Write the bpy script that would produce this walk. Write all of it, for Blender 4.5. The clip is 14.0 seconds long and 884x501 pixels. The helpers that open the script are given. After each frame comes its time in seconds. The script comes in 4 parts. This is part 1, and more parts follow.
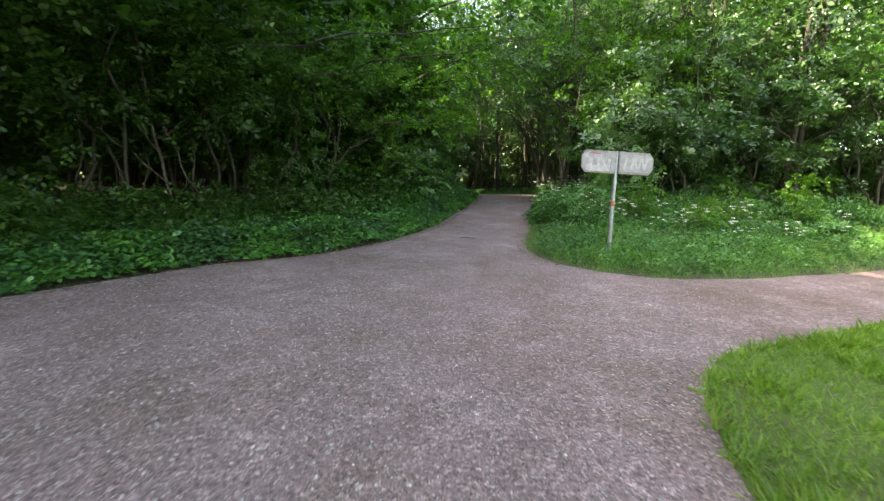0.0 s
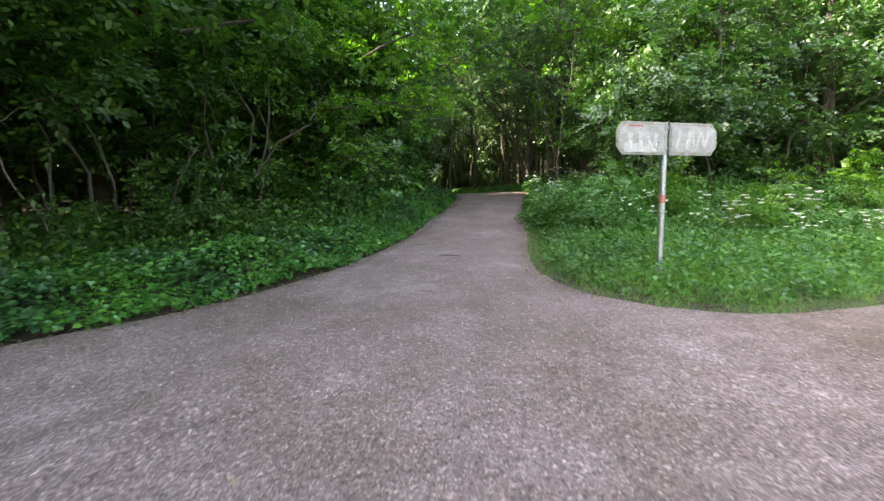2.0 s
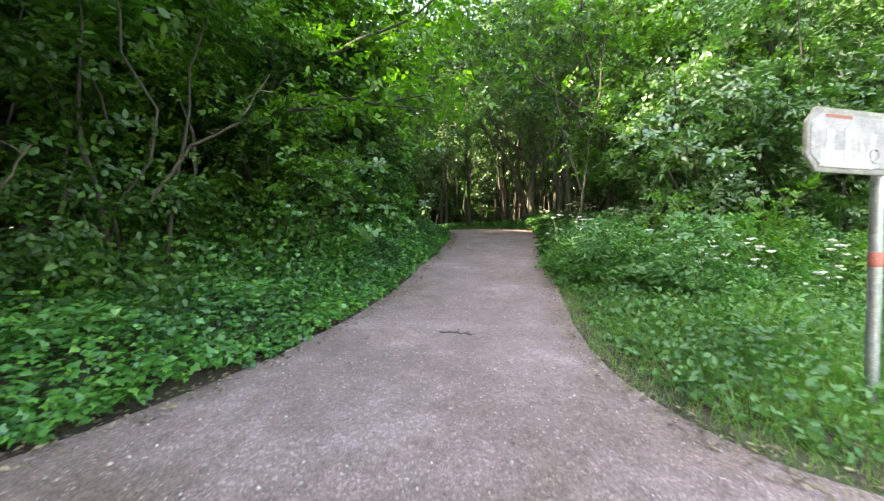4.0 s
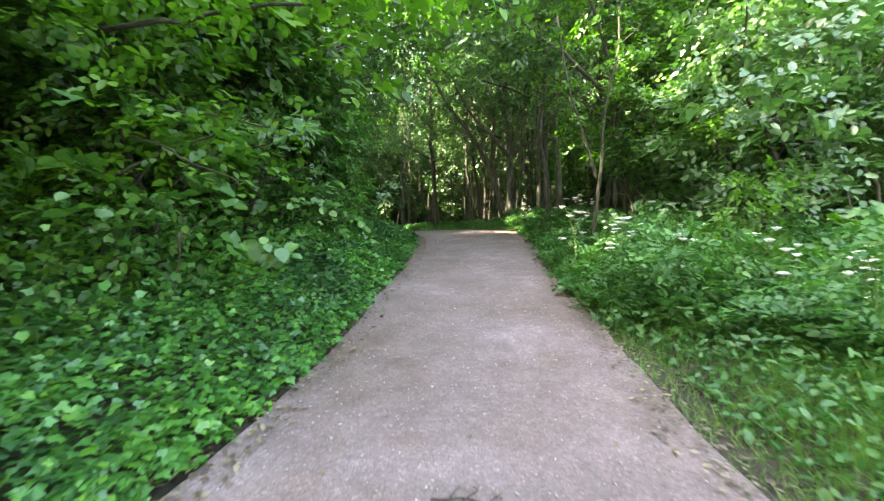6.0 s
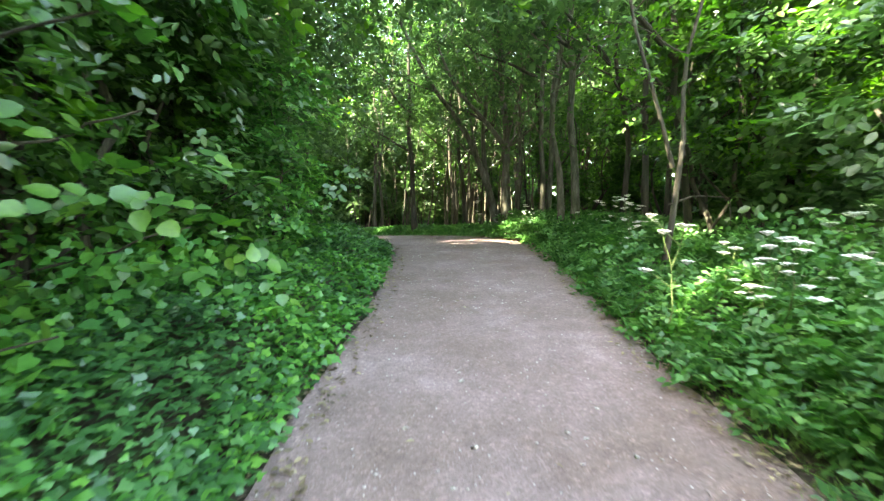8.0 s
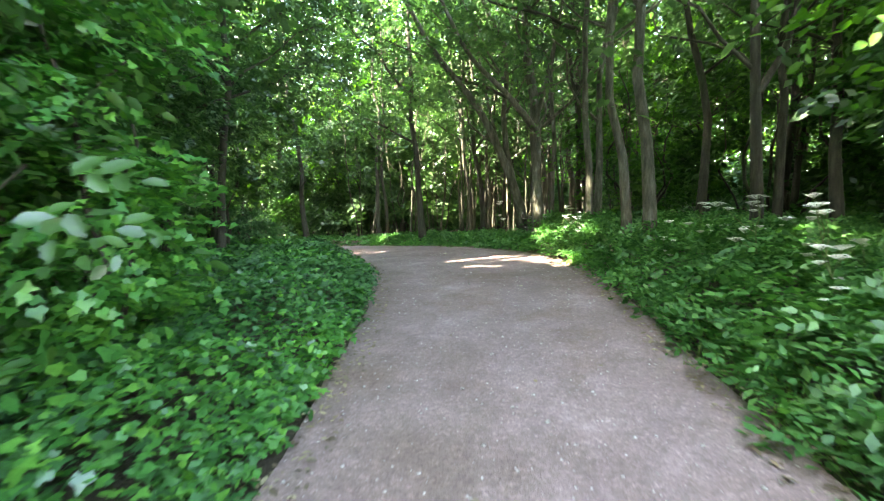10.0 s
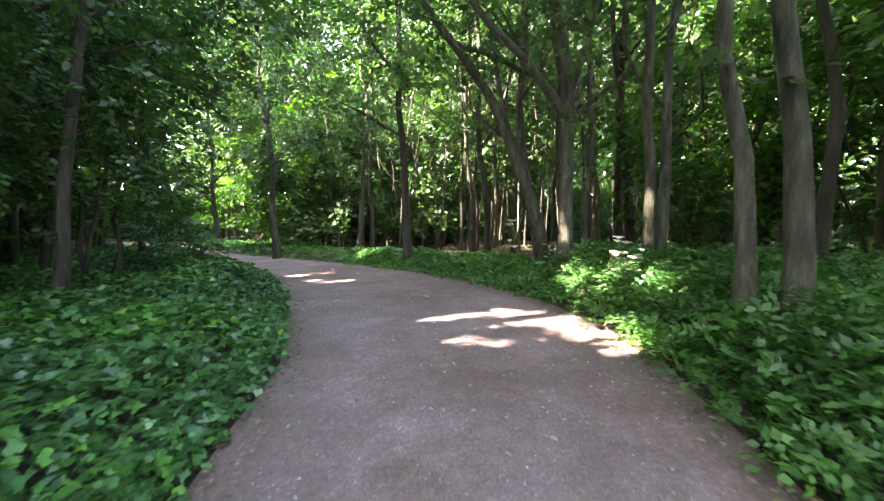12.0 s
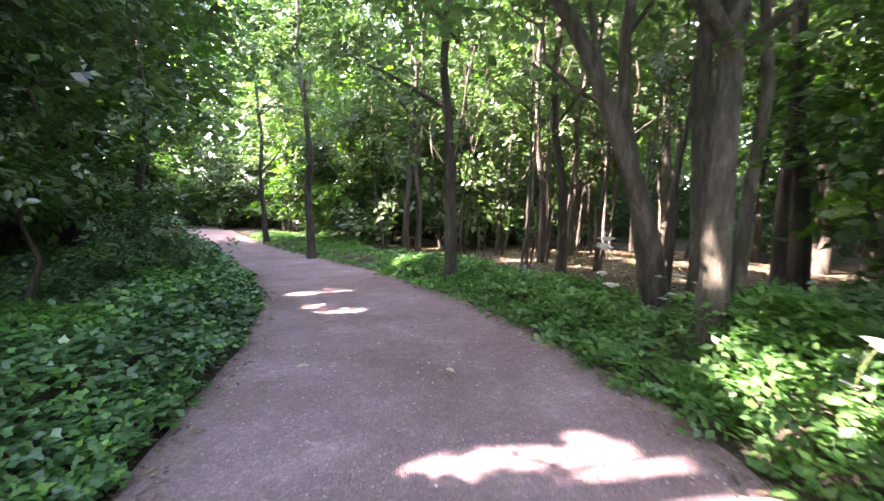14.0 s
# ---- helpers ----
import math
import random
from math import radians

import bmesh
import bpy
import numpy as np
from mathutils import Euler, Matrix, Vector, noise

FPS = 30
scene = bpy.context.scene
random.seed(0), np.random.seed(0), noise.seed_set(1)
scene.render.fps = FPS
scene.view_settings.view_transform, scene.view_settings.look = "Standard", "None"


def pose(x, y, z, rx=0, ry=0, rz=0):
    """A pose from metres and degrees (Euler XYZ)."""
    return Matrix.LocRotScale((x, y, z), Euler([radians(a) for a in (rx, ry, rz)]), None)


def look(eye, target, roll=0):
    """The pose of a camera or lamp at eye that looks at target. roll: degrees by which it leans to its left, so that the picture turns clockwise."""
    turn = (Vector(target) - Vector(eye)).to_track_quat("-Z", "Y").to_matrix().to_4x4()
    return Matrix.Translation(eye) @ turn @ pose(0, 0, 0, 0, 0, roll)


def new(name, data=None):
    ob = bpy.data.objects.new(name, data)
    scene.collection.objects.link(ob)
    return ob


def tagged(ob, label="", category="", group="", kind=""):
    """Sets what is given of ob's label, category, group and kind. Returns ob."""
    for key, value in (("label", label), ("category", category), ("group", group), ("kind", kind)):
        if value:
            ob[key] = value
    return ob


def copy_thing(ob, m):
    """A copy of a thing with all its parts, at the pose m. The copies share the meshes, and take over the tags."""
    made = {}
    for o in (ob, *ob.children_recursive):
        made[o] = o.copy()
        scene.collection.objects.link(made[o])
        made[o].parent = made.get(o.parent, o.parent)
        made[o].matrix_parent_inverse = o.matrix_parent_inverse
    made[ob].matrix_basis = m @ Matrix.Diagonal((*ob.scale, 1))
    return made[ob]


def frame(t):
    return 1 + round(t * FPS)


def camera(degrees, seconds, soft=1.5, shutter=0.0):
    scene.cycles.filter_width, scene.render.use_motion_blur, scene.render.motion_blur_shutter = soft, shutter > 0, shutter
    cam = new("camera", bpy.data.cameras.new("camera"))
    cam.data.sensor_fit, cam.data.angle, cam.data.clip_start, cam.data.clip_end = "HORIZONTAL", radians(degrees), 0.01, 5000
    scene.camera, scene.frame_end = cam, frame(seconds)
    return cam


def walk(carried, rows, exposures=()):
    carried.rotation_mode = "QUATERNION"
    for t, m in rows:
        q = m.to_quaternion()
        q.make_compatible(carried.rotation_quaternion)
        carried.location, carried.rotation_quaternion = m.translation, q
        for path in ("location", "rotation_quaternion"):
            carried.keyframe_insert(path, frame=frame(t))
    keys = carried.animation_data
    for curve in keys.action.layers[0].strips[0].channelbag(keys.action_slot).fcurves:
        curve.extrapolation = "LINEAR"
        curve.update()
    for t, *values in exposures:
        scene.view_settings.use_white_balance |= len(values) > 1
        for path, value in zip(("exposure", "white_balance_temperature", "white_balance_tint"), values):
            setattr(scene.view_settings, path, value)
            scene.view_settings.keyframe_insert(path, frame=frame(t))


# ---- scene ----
cam = camera(93.7, 14.0, 1.3, 0.4)
PATH = [
    (0.00, pose(0.001, 0.001, 1.471, 82.73, -2.07, 0.57)),
    (0.50, pose(0.010, 0.769, 1.487, 82.24, 0.07, -0.55)),
    (1.00, pose(0.015, 1.517, 1.502, 82.40, 0.26, -0.67)),
    (1.50, pose(0.049, 2.270, 1.508, 81.48, 1.54, -5.09)),
    (2.00, pose(0.028, 2.990, 1.531, 82.88, 0.83, -3.12)),
    (2.50, pose(0.021, 3.745, 1.569, 83.32, 0.24, -4.54)),
    (3.00, pose(-0.016, 4.501, 1.576, 85.72, -2.44, -3.25)),
    (3.20, pose(-0.025, 4.805, 1.584, 87.61, -1.76, -3.59)),
    (5.30, pose(0.039, 7.904, 1.737, 86.94, -1.13, -7.75)),
    (5.50, pose(0.049, 8.207, 1.742, 86.78, -1.00, -8.74)),
    (6.00, pose(0.107, 8.982, 1.769, 87.40, 0.31, -10.65)),
    (6.50, pose(0.152, 9.725, 1.802, 88.00, -0.04, -11.69)),
    (7.00, pose(0.277, 10.452, 1.869, 87.39, 0.15, -14.94)),
    (7.50, pose(0.369, 11.186, 1.918, 86.98, -0.96, -13.53)),
    (8.00, pose(0.474, 11.909, 1.986, 87.37, -0.52, -14.19)),
    (8.20, pose(0.532, 12.201, 2.021, 87.90, -0.56, -14.09)),
    (10.30, pose(1.535, 15.255, 2.464, 86.68, 1.53, -11.36)),
    (10.50, pose(1.635, 15.538, 2.515, 86.75, 1.33, -11.26)),
    (11.00, pose(1.873, 16.288, 2.626, 87.07, 1.39, -12.94)),
    (11.50, pose(2.175, 17.005, 2.730, 86.57, 1.10, -13.10)),
    (12.00, pose(2.372, 17.724, 2.819, 86.92, -0.52, -10.53)),
    (12.50, pose(2.582, 18.390, 2.885, 86.92, 0.35, -10.57)),
    (13.00, pose(2.762, 19.078, 2.961, 86.21, -0.29, -9.52)),
    (13.50, pose(2.947, 19.754, 3.045, 85.86, -0.29, -6.70)),
    (14.00, pose(3.126, 20.370, 3.120, 85.29, -1.81, -0.81)),
]
walk(cam, PATH, [(0.0, 3.3, 9300, 11), (3.2, 3.98, 9400, 11), (5.3, 4.48, 9200, 9), (8.0, 4.9, 9100, 4), (10.5, 5.2, 8500, 7), (11.0, 5.2, 8500, 10), (12.0, 5.0, 8100, 21), (12.5, 5.0, 7800, 31), (13.0, 5.25, 7500, 40), (13.5, 4.75, 7600, 42), (14.0, 5.3, 7600, 43)])

# world, sun, exposure
SUN_AZ, SUN_EL = radians(-97), radians(38)     # azimuth clockwise from +y
world = bpy.data.worlds.new("world")
scene.world = world
world.use_nodes = True
wn = world.node_tree
sky = wn.nodes.new("ShaderNodeTexSky")
sky.sky_type, sky.sun_disc = "NISHITA", False
sky.sun_elevation, sky.sun_rotation = SUN_EL, SUN_AZ
sky.air_density, sky.dust_density, sky.ozone_density = 1.0, 2.5, 1.0
wn.nodes["Background"].inputs[1].default_value = 0.15
wn.links.new(sky.outputs[0], wn.nodes["Background"].inputs[0])
sun = new("sun", bpy.data.lights.new("sun", "SUN"))
sun.data.energy, sun.data.angle, sun.data.color = 2.6, radians(0.5), (1.0, 0.98, 0.94)
sun_way = Vector((math.sin(SUN_AZ) * math.cos(SUN_EL), math.cos(SUN_AZ) * math.cos(SUN_EL), math.sin(SUN_EL)))
sun.matrix_world = look(sun_way * 60, (0, 0, 0))

rng = np.random.default_rng(7)


# ---------- materials ----------
def shader(name):
    m = bpy.data.materials.new(name)
    m.use_nodes = True
    nt = m.node_tree
    nt.nodes.clear()
    out = nt.nodes.new("ShaderNodeOutputMaterial")
    return m, nt, out


def ramp(nt, fac, stops):
    r = nt.nodes.new("ShaderNodeValToRGB")
    el = r.color_ramp.elements
    while len(el) < len(stops):
        el.new(0.5)
    for e, (pos, col) in zip(el, stops):
        e.position, e.color = pos, (*col, 1)
    nt.links.new(fac, r.inputs[0])
    return r.outputs[0]


def noise_tex(nt, scale, detail=4.0, rough=0.6, coord="Object", stretch=1.0):
    tc = nt.nodes.new("ShaderNodeTexCoord")
    n = nt.nodes.new("ShaderNodeTexNoise")
    n.inputs["Scale"].default_value, n.inputs["Detail"].default_value, n.inputs["Roughness"].default_value = scale, detail, rough
    along = nt.nodes.new("ShaderNodeMapping")
    along.inputs["Scale"].default_value = (1, 1, stretch)
    nt.links.new(tc.outputs[coord], along.inputs["Vector"])
    nt.links.new(along.outputs[0], n.inputs["Vector"])
    return n.outputs["Fac"]


def mix_col(nt, fac, a, b, mode="MIX"):
    m = nt.nodes.new("ShaderNodeMix")
    m.data_type, m.blend_type = "RGBA", mode
    for sock, v in ((m.inputs[0], fac), (m.inputs[6], a), (m.inputs[7], b)):
        if isinstance(v, (int, float)):
            sock.default_value = v
        elif isinstance(v, tuple):
            sock.default_value = (*v, 1)
        else:
            nt.links.new(v, sock)
    return m.outputs[2]


def bump(nt, height, strength, distance=0.02):
    b = nt.nodes.new("ShaderNodeBump")
    b.inputs["Strength"].default_value, b.inputs["Distance"].default_value = strength, distance
    nt.links.new(height, b.inputs["Height"])
    return b.outputs[0]


def solid(name, stops, scale, rough=0.85, metal=0.0, bumpy=0.4, fine=60.0, dist=0.01, stretch=1.0):
    """A plain surface: colour ramp over coarse noise, darkened by fine noise, with relief."""
    m, nt, out = shader(name)
    p = nt.nodes.new("ShaderNodeBsdfPrincipled")
    coarse, grain = noise_tex(nt, scale, stretch=stretch), noise_tex(nt, fine, 3.0, stretch=stretch)
    col = ramp(nt, coarse, stops)
    g = ramp(nt, grain, [(0.3, (0.72, 0.72, 0.72)), (0.7, (1.15, 1.15, 1.15))])
    nt.links.new(mix_col(nt, 1.0, col, g, "MULTIPLY"), p.inputs["Base Color"])
    p.inputs["Roughness"].default_value, p.inputs["Metallic"].default_value = rough, metal
    nt.links.new(bump(nt, grain, bumpy, dist), p.inputs["Normal"])
    nt.links.new(p.outputs[0], out.inputs[0])
    return m


def leaf_material(name, dark, mid, light, gloss=0.04, rough=0.45, through_light=0.4, patch=0.5, glow=(1.05, 1.45, 0.6)):
    """Leaves: colour by leaf and by patch, some light through the blade, a little gloss."""
    m, nt, out = shader(name)
    geo = nt.nodes.new("ShaderNodeNewGeometry")
    by_leaf = ramp(nt, geo.outputs["Random Per Island"], [(0.0, dark), (0.55, mid), (1.0, light)])
    by_patch = ramp(nt, noise_tex(nt, patch, 3.0), [(0.3, (0.7, 0.72, 0.75)), (0.7, (1.2, 1.15, 1.0))])
    grain = ramp(nt, noise_tex(nt, 45.0, 2.0), [(0.3, (0.85, 0.85, 0.85)), (0.7, (1.1, 1.1, 1.1))])
    col = mix_col(nt, 1.0, mix_col(nt, 1.0, by_leaf, by_patch, "MULTIPLY"), grain, "MULTIPLY")
    d, t, g = (nt.nodes.new("ShaderNodeBsdf" + k) for k in ("Diffuse", "Translucent", "Glossy"))
    nt.links.new(col, d.inputs[0])
    nt.links.new(mix_col(nt, 1.0, col, glow, "MULTIPLY"), t.inputs[0])
    g.inputs["Roughness"].default_value = rough
    g.inputs[0].default_value = (0.9, 0.95, 1.0, 1)
    a, b = nt.nodes.new("ShaderNodeMixShader"), nt.nodes.new("ShaderNodeMixShader")
    a.inputs[0].default_value, b.inputs[0].default_value = through_light, gloss
    nt.links.new(d.outputs[0], a.inputs[1]); nt.links.new(t.outputs[0], a.inputs[2])
    nt.links.new(a.outputs[0], b.inputs[1]); nt.links.new(g.outputs[0], b.inputs[2])
    nt.links.new(b.outputs[0], out.inputs[0])
    return m


def gravel_material():
    m, nt, out = shader("fine gravel")
    p = nt.nodes.new("ShaderNodeBsdfPrincipled")
    tc = nt.nodes.new("ShaderNodeTexCoord")
    base = ramp(nt, noise_tex(nt, 0.55, 5.0, 0.6), [(0.3, (0.23, 0.166, 0.143)), (0.45, (0.278, 0.206, 0.194)), (0.57, (0.312, 0.234, 0.231)), (0.75, (0.37, 0.29, 0.29))])
    worn = ramp(nt, noise_tex(nt, 3.2, 6.0, 0.7), [(0.3, (0.82, 0.8, 0.78)), (0.7, (1.14, 1.14, 1.15))])
    col = mix_col(nt, 1.0, base, worn, "MULTIPLY")
    heights = []
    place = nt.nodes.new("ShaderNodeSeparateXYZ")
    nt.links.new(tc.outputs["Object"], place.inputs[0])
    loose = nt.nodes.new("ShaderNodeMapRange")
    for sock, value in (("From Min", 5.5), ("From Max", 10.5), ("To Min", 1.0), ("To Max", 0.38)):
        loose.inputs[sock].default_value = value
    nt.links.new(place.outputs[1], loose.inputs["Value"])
    for scale, amount in ((42.0, 0.6), (95.0, 0.75), (190.0, 0.6)):
        v = nt.nodes.new("ShaderNodeTexVoronoi")
        v.inputs["Scale"].default_value = scale
        nt.links.new(tc.outputs["Object"], v.inputs["Vector"])
        tone = nt.nodes.new("ShaderNodeSeparateColor")
        nt.links.new(v.outputs["Color"], tone.inputs[0])
        stones = ramp(nt, tone.outputs[0], [(0.0, (0.36, 0.34, 0.33)), (0.45, (0.9, 0.88, 0.88)), (0.84, (1.08, 1.08, 1.08)), (0.94, (1.6, 1.58, 1.56)), (1.0, (2.2, 2.16, 2.12))])
        share = nt.nodes.new("ShaderNodeMath")
        share.operation = "MULTIPLY"
        share.inputs[1].default_value = amount
        nt.links.new(loose.outputs[0], share.inputs[0])
        col = mix_col(nt, share.outputs[0], col, mix_col(nt, 1.0, col, stones, "MULTIPLY"))
        heights.append(v.outputs["Distance"])
    dust = nt.nodes.new("ShaderNodeMath")
    dust.operation = "MULTIPLY"
    lo = ramp(nt, noise_tex(nt, 1.1, 7.0, 0.72), [(0.52, (0, 0, 0)), (0.68, (1, 1, 1))])
    hi = ramp(nt, noise_tex(nt, 14.0, 4.0, 0.7), [(0.35, (0.2, 0.2, 0.2)), (0.65, (0.62, 0.62, 0.62))])
    nt.links.new(lo, dust.inputs[0]); nt.links.new(hi, dust.inputs[1])
    col = mix_col(nt, dust.outputs[0], col, mix_col(nt, 1.0, col, (1.62, 1.62, 1.64), "MULTIPLY"))
    mud = ramp(nt, noise_tex(nt, 0.9, 6.0, 0.65), [(0.56, (0, 0, 0)), (0.68, (0.55, 0.55, 0.55))])
    col = mix_col(nt, mud, col, mix_col(nt, 1.0, col, (0.78, 0.68, 0.55), "MULTIPLY"))
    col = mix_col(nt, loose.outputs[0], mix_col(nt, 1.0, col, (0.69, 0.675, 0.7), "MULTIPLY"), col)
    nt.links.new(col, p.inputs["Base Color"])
    p.inputs["Roughness"].default_value = 0.9
    inv = nt.nodes.new("ShaderNodeMath")
    inv.operation = "ADD"
    nt.links.new(heights[0], inv.inputs[0]); nt.links.new(heights[2], inv.inputs[1])
    nt.links.new(bump(nt, inv.outputs[0], 0.6, -0.01), p.inputs["Normal"])
    nt.links.new(p.outputs[0], out.inputs[0])
    return m


M_GRAVEL = gravel_material()
M_STONE = solid("pebble", [(0.3, (0.22, 0.18, 0.165)), (0.5, (0.36, 0.32, 0.3)), (0.68, (0.62, 0.58, 0.55))], 60.0, 0.8)
M_SOIL = solid("woodland soil", [(0.3, (0.035, 0.028, 0.02)), (0.5, (0.06, 0.05, 0.033)), (0.62, (0.045, 0.07, 0.022)), (0.78, (0.09, 0.085, 0.05))], 1.6, 0.95, bumpy=0.8, fine=30.0, dist=0.03)
M_TURF = solid("turf", [(0.3, (0.09, 0.10, 0.035)), (0.55, (0.10, 0.16, 0.035)), (0.75, (0.14, 0.22, 0.05))], 1.2, 0.95, bumpy=0.8, fine=90.0, dist=0.02)
M_BARK = solid("grey bark", [(0.3, (0.042, 0.041, 0.028)), (0.5, (0.088, 0.085, 0.062)), (0.72, (0.185, 0.178, 0.14))], 13.0, 0.9, bumpy=0.9, fine=48.0, dist=0.02, stretch=0.22)
M_BARK_DARK = solid("dark bark", [(0.3, (0.03, 0.028, 0.02)), (0.6, (0.06, 0.056, 0.041)), (0.8, (0.1, 0.096, 0.074))], 10.0, 0.92, bumpy=0.9, fine=42.0, dist=0.02, stretch=0.22)
M_TWIG = solid("dry twig", [(0.3, (0.055, 0.046, 0.036)), (0.7, (0.12, 0.104, 0.08))], 12.0, 0.9)
M_STEM = solid("green stem", [(0.3, (0.07, 0.12, 0.035)), (0.7, (0.13, 0.19, 0.06))], 9.0, 0.7)
M_PETAL = solid("white petals", [(0.3, (0.7, 0.72, 0.66)), (0.7, (0.84, 0.85, 0.8))], 30.0, 0.8, bumpy=0.1)
M_STEEL = solid("galvanised steel", [(0.3, (0.24, 0.28, 0.31)), (0.55, (0.36, 0.41, 0.45)), (0.75, (0.48, 0.53, 0.57))], 14.0, 0.42, 0.75, 0.08, 80.0)
M_PANEL = solid("dirty white sheet", [(0.3, (0.24, 0.23, 0.245)), (0.5, (0.34, 0.325, 0.345)), (0.7, (0.44, 0.425, 0.445))], 5.0, 0.45, 0.0, 0.05)
M_PANEL_EDGE = solid("grey panel edge", [(0.3, (0.2, 0.19, 0.18)), (0.7, (0.36, 0.35, 0.33))], 12.0, 0.6)
M_WHITE = solid("worn white lettering", [(0.35, (0.36, 0.35, 0.37)), (0.65, (0.56, 0.56, 0.57))], 11.0, 0.5, 0.0, 0.05)
M_FADED = solid("faded grey lettering", [(0.3, (0.28, 0.27, 0.29)), (0.7, (0.42, 0.41, 0.44))], 14.0, 0.6, 0.0, 0.05)
M_RED = solid("faded red tape", [(0.3, (0.32, 0.08, 0.06)), (0.7, (0.5, 0.17, 0.14))], 14.0, 0.6)
M_LITTER = leaf_material("dead leaves", (0.10, 0.068, 0.046), (0.2, 0.15, 0.1), (0.36, 0.3, 0.21), 0.05, 0.6, 0.15, 2.0)
M_PALE_LEAF = leaf_material("pale dry leaf", (0.4, 0.36, 0.26), (0.5, 0.45, 0.33), (0.6, 0.55, 0.42), 0.04, 0.6, 0.1, 3.0)
L_HEDGE = leaf_material("hedge leaves", (0.02, 0.068, 0.010), (0.034, 0.108, 0.015), (0.065, 0.17, 0.021), 0.03, 0.5, 0.42, 0.6)
L_LIME = leaf_material("bright leaves", (0.045, 0.135, 0.014), (0.075, 0.20, 0.02), (0.125, 0.28, 0.03), 0.03, 0.5, 0.48, 0.6)
L_SHRUB = leaf_material("shrub leaves", (0.022, 0.08, 0.016), (0.036, 0.115, 0.023), (0.07, 0.175, 0.034), 0.07, 0.42, 0.42, 0.6)
L_PALE = leaf_material("pale leaves", (0.05, 0.128, 0.038), (0.075, 0.175, 0.055), (0.125, 0.24, 0.09), 0.08, 0.45, 0.38, 0.8)
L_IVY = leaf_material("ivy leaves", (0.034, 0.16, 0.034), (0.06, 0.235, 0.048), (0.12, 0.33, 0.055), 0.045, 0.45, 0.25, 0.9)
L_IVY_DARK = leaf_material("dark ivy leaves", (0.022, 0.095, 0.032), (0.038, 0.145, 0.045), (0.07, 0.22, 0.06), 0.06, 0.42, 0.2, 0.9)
L_HAZEL = leaf_material("hazel leaves", (0.03, 0.115, 0.022), (0.05, 0.165, 0.03), (0.11, 0.25, 0.03), 0.05, 0.45, 0.4, 1.2)
L_HERB = leaf_material("nettle leaves", (0.04, 0.15, 0.04), (0.07, 0.215, 0.06), (0.135, 0.31, 0.095), 0.04, 0.5, 0.38, 0.9)
L_CANOPY = leaf_material("canopy leaves", (0.034, 0.088, 0.025), (0.058, 0.138, 0.04), (0.10, 0.2, 0.06), 0.04, 0.5, 0.42, 0.4, (1.0, 1.2, 0.85))
L_GRASS = leaf_material("grass blades", (0.085, 0.215, 0.035), (0.145, 0.315, 0.055), (0.25, 0.42, 0.11), 0.04, 0.5, 0.35, 0.9)
L_LAWN = leaf_material("lawn blades", (0.115, 0.25, 0.028), (0.175, 0.35, 0.04), (0.32, 0.42, 0.10), 0.03, 0.5, 0.3, 0.7)

# ---------- the lie of the land ----------
RISE_Y = np.arange(-3, 43, 3.0)
RISE_Z = np.array([0, 0, 0.02, 0.11, 0.26, 0.53, 0.97, 1.34, 1.60, 1.73, 1.77, 1.79, 1.80, 1.82, 1.84, 1.86])
fine_y = np.linspace(-3, 42, 226)
fine_z = np.convolve(np.pad(np.interp(fine_y, RISE_Y, RISE_Z), 6, "edge"), np.ones(13) / 13, "valid")


def level(x, y):
    """Height of the path's plane at x, y."""
    return np.interp(y, fine_y, fine_z) + 0.045 * np.clip((y - 11) / 7, 0, 1) * np.clip(x - 2, -4, 4)


LEFT = [(-30, -7), (-14, -1), (-8, 2.4), (-5.9, 3.9), (-5.25, 4.95), (-4.75, 6.05), (-3.98, 7.2), (-3.15, 7.78), (-2.6, 8.42), (-2.0, 9.15),
        (-1.32, 10.25), (-0.72, 11.55), (-0.22, 13.0), (0.1, 14.0), (0.3, 14.9), (0.63, 15.85), (0.95, 17.2), (1.12, 18.0), (1.33, 18.8),
        (1.48, 20), (1.6, 21.4), (1.58, 22.2), (1.28, 23.7), (1.08, 24.9), (0.4, 26.9), (-1, 29.5), (-3.2, 33), (-6, 37.4), (-10.5, 43.8), (-15, 50)]
RIGHT = [(-12.5, 52), (-9, 46), (-3.9, 38), (-0.8, 33.9), (0.8, 31.5), (2.2, 29.4), (3.4, 27), (4.1, 25.5), (4.5, 24.4), (4.8, 23.2), (4.95, 22),
         (4.88, 20.9), (4.6, 19.8), (4.27, 18.7), (3.85, 17.5), (3.4, 15.95), (3.0, 14.7), (2.77, 13.5), (2.45, 12.1), (2.14, 11.1),
         (1.99, 10.2), (1.96, 9.4), (2.15, 8.65), (2.55, 8.0), (3.2, 7.5), (4.2, 7.34), (5.4, 7.5), (6.6, 7.9), (9.4, 8.85), (14, 10.8), (30, 17)]
LAWN = [(30, 14), (14, 8.2), (9, 6.35), (5.55, 5.1), (3.74, 4.33), (2.8, 3.97), (2.2, 3.35), (1.93, 2.85), (1.75, 2.4), (1.6, 1.94), (1.45, 0.6), (1.4, -2), (0.4, -4.5), (-3, -6.5), (-10, -9.5), (-30, -17)]


def smooth(points, step=0.15):
    p = np.array(points, float)
    s = np.concatenate([[0], np.cumsum(np.hypot(*np.diff(p, axis=0).T))])
    u = np.arange(0, s[-1], step)
    q = np.stack([np.interp(u, s, p[:, k]) for k in (0, 1)], 1)
    pad = np.pad(q, ((3, 3), (0, 0)), "edge")
    q = sum(pad[i:i + len(q)] for i in range(7)) / 7
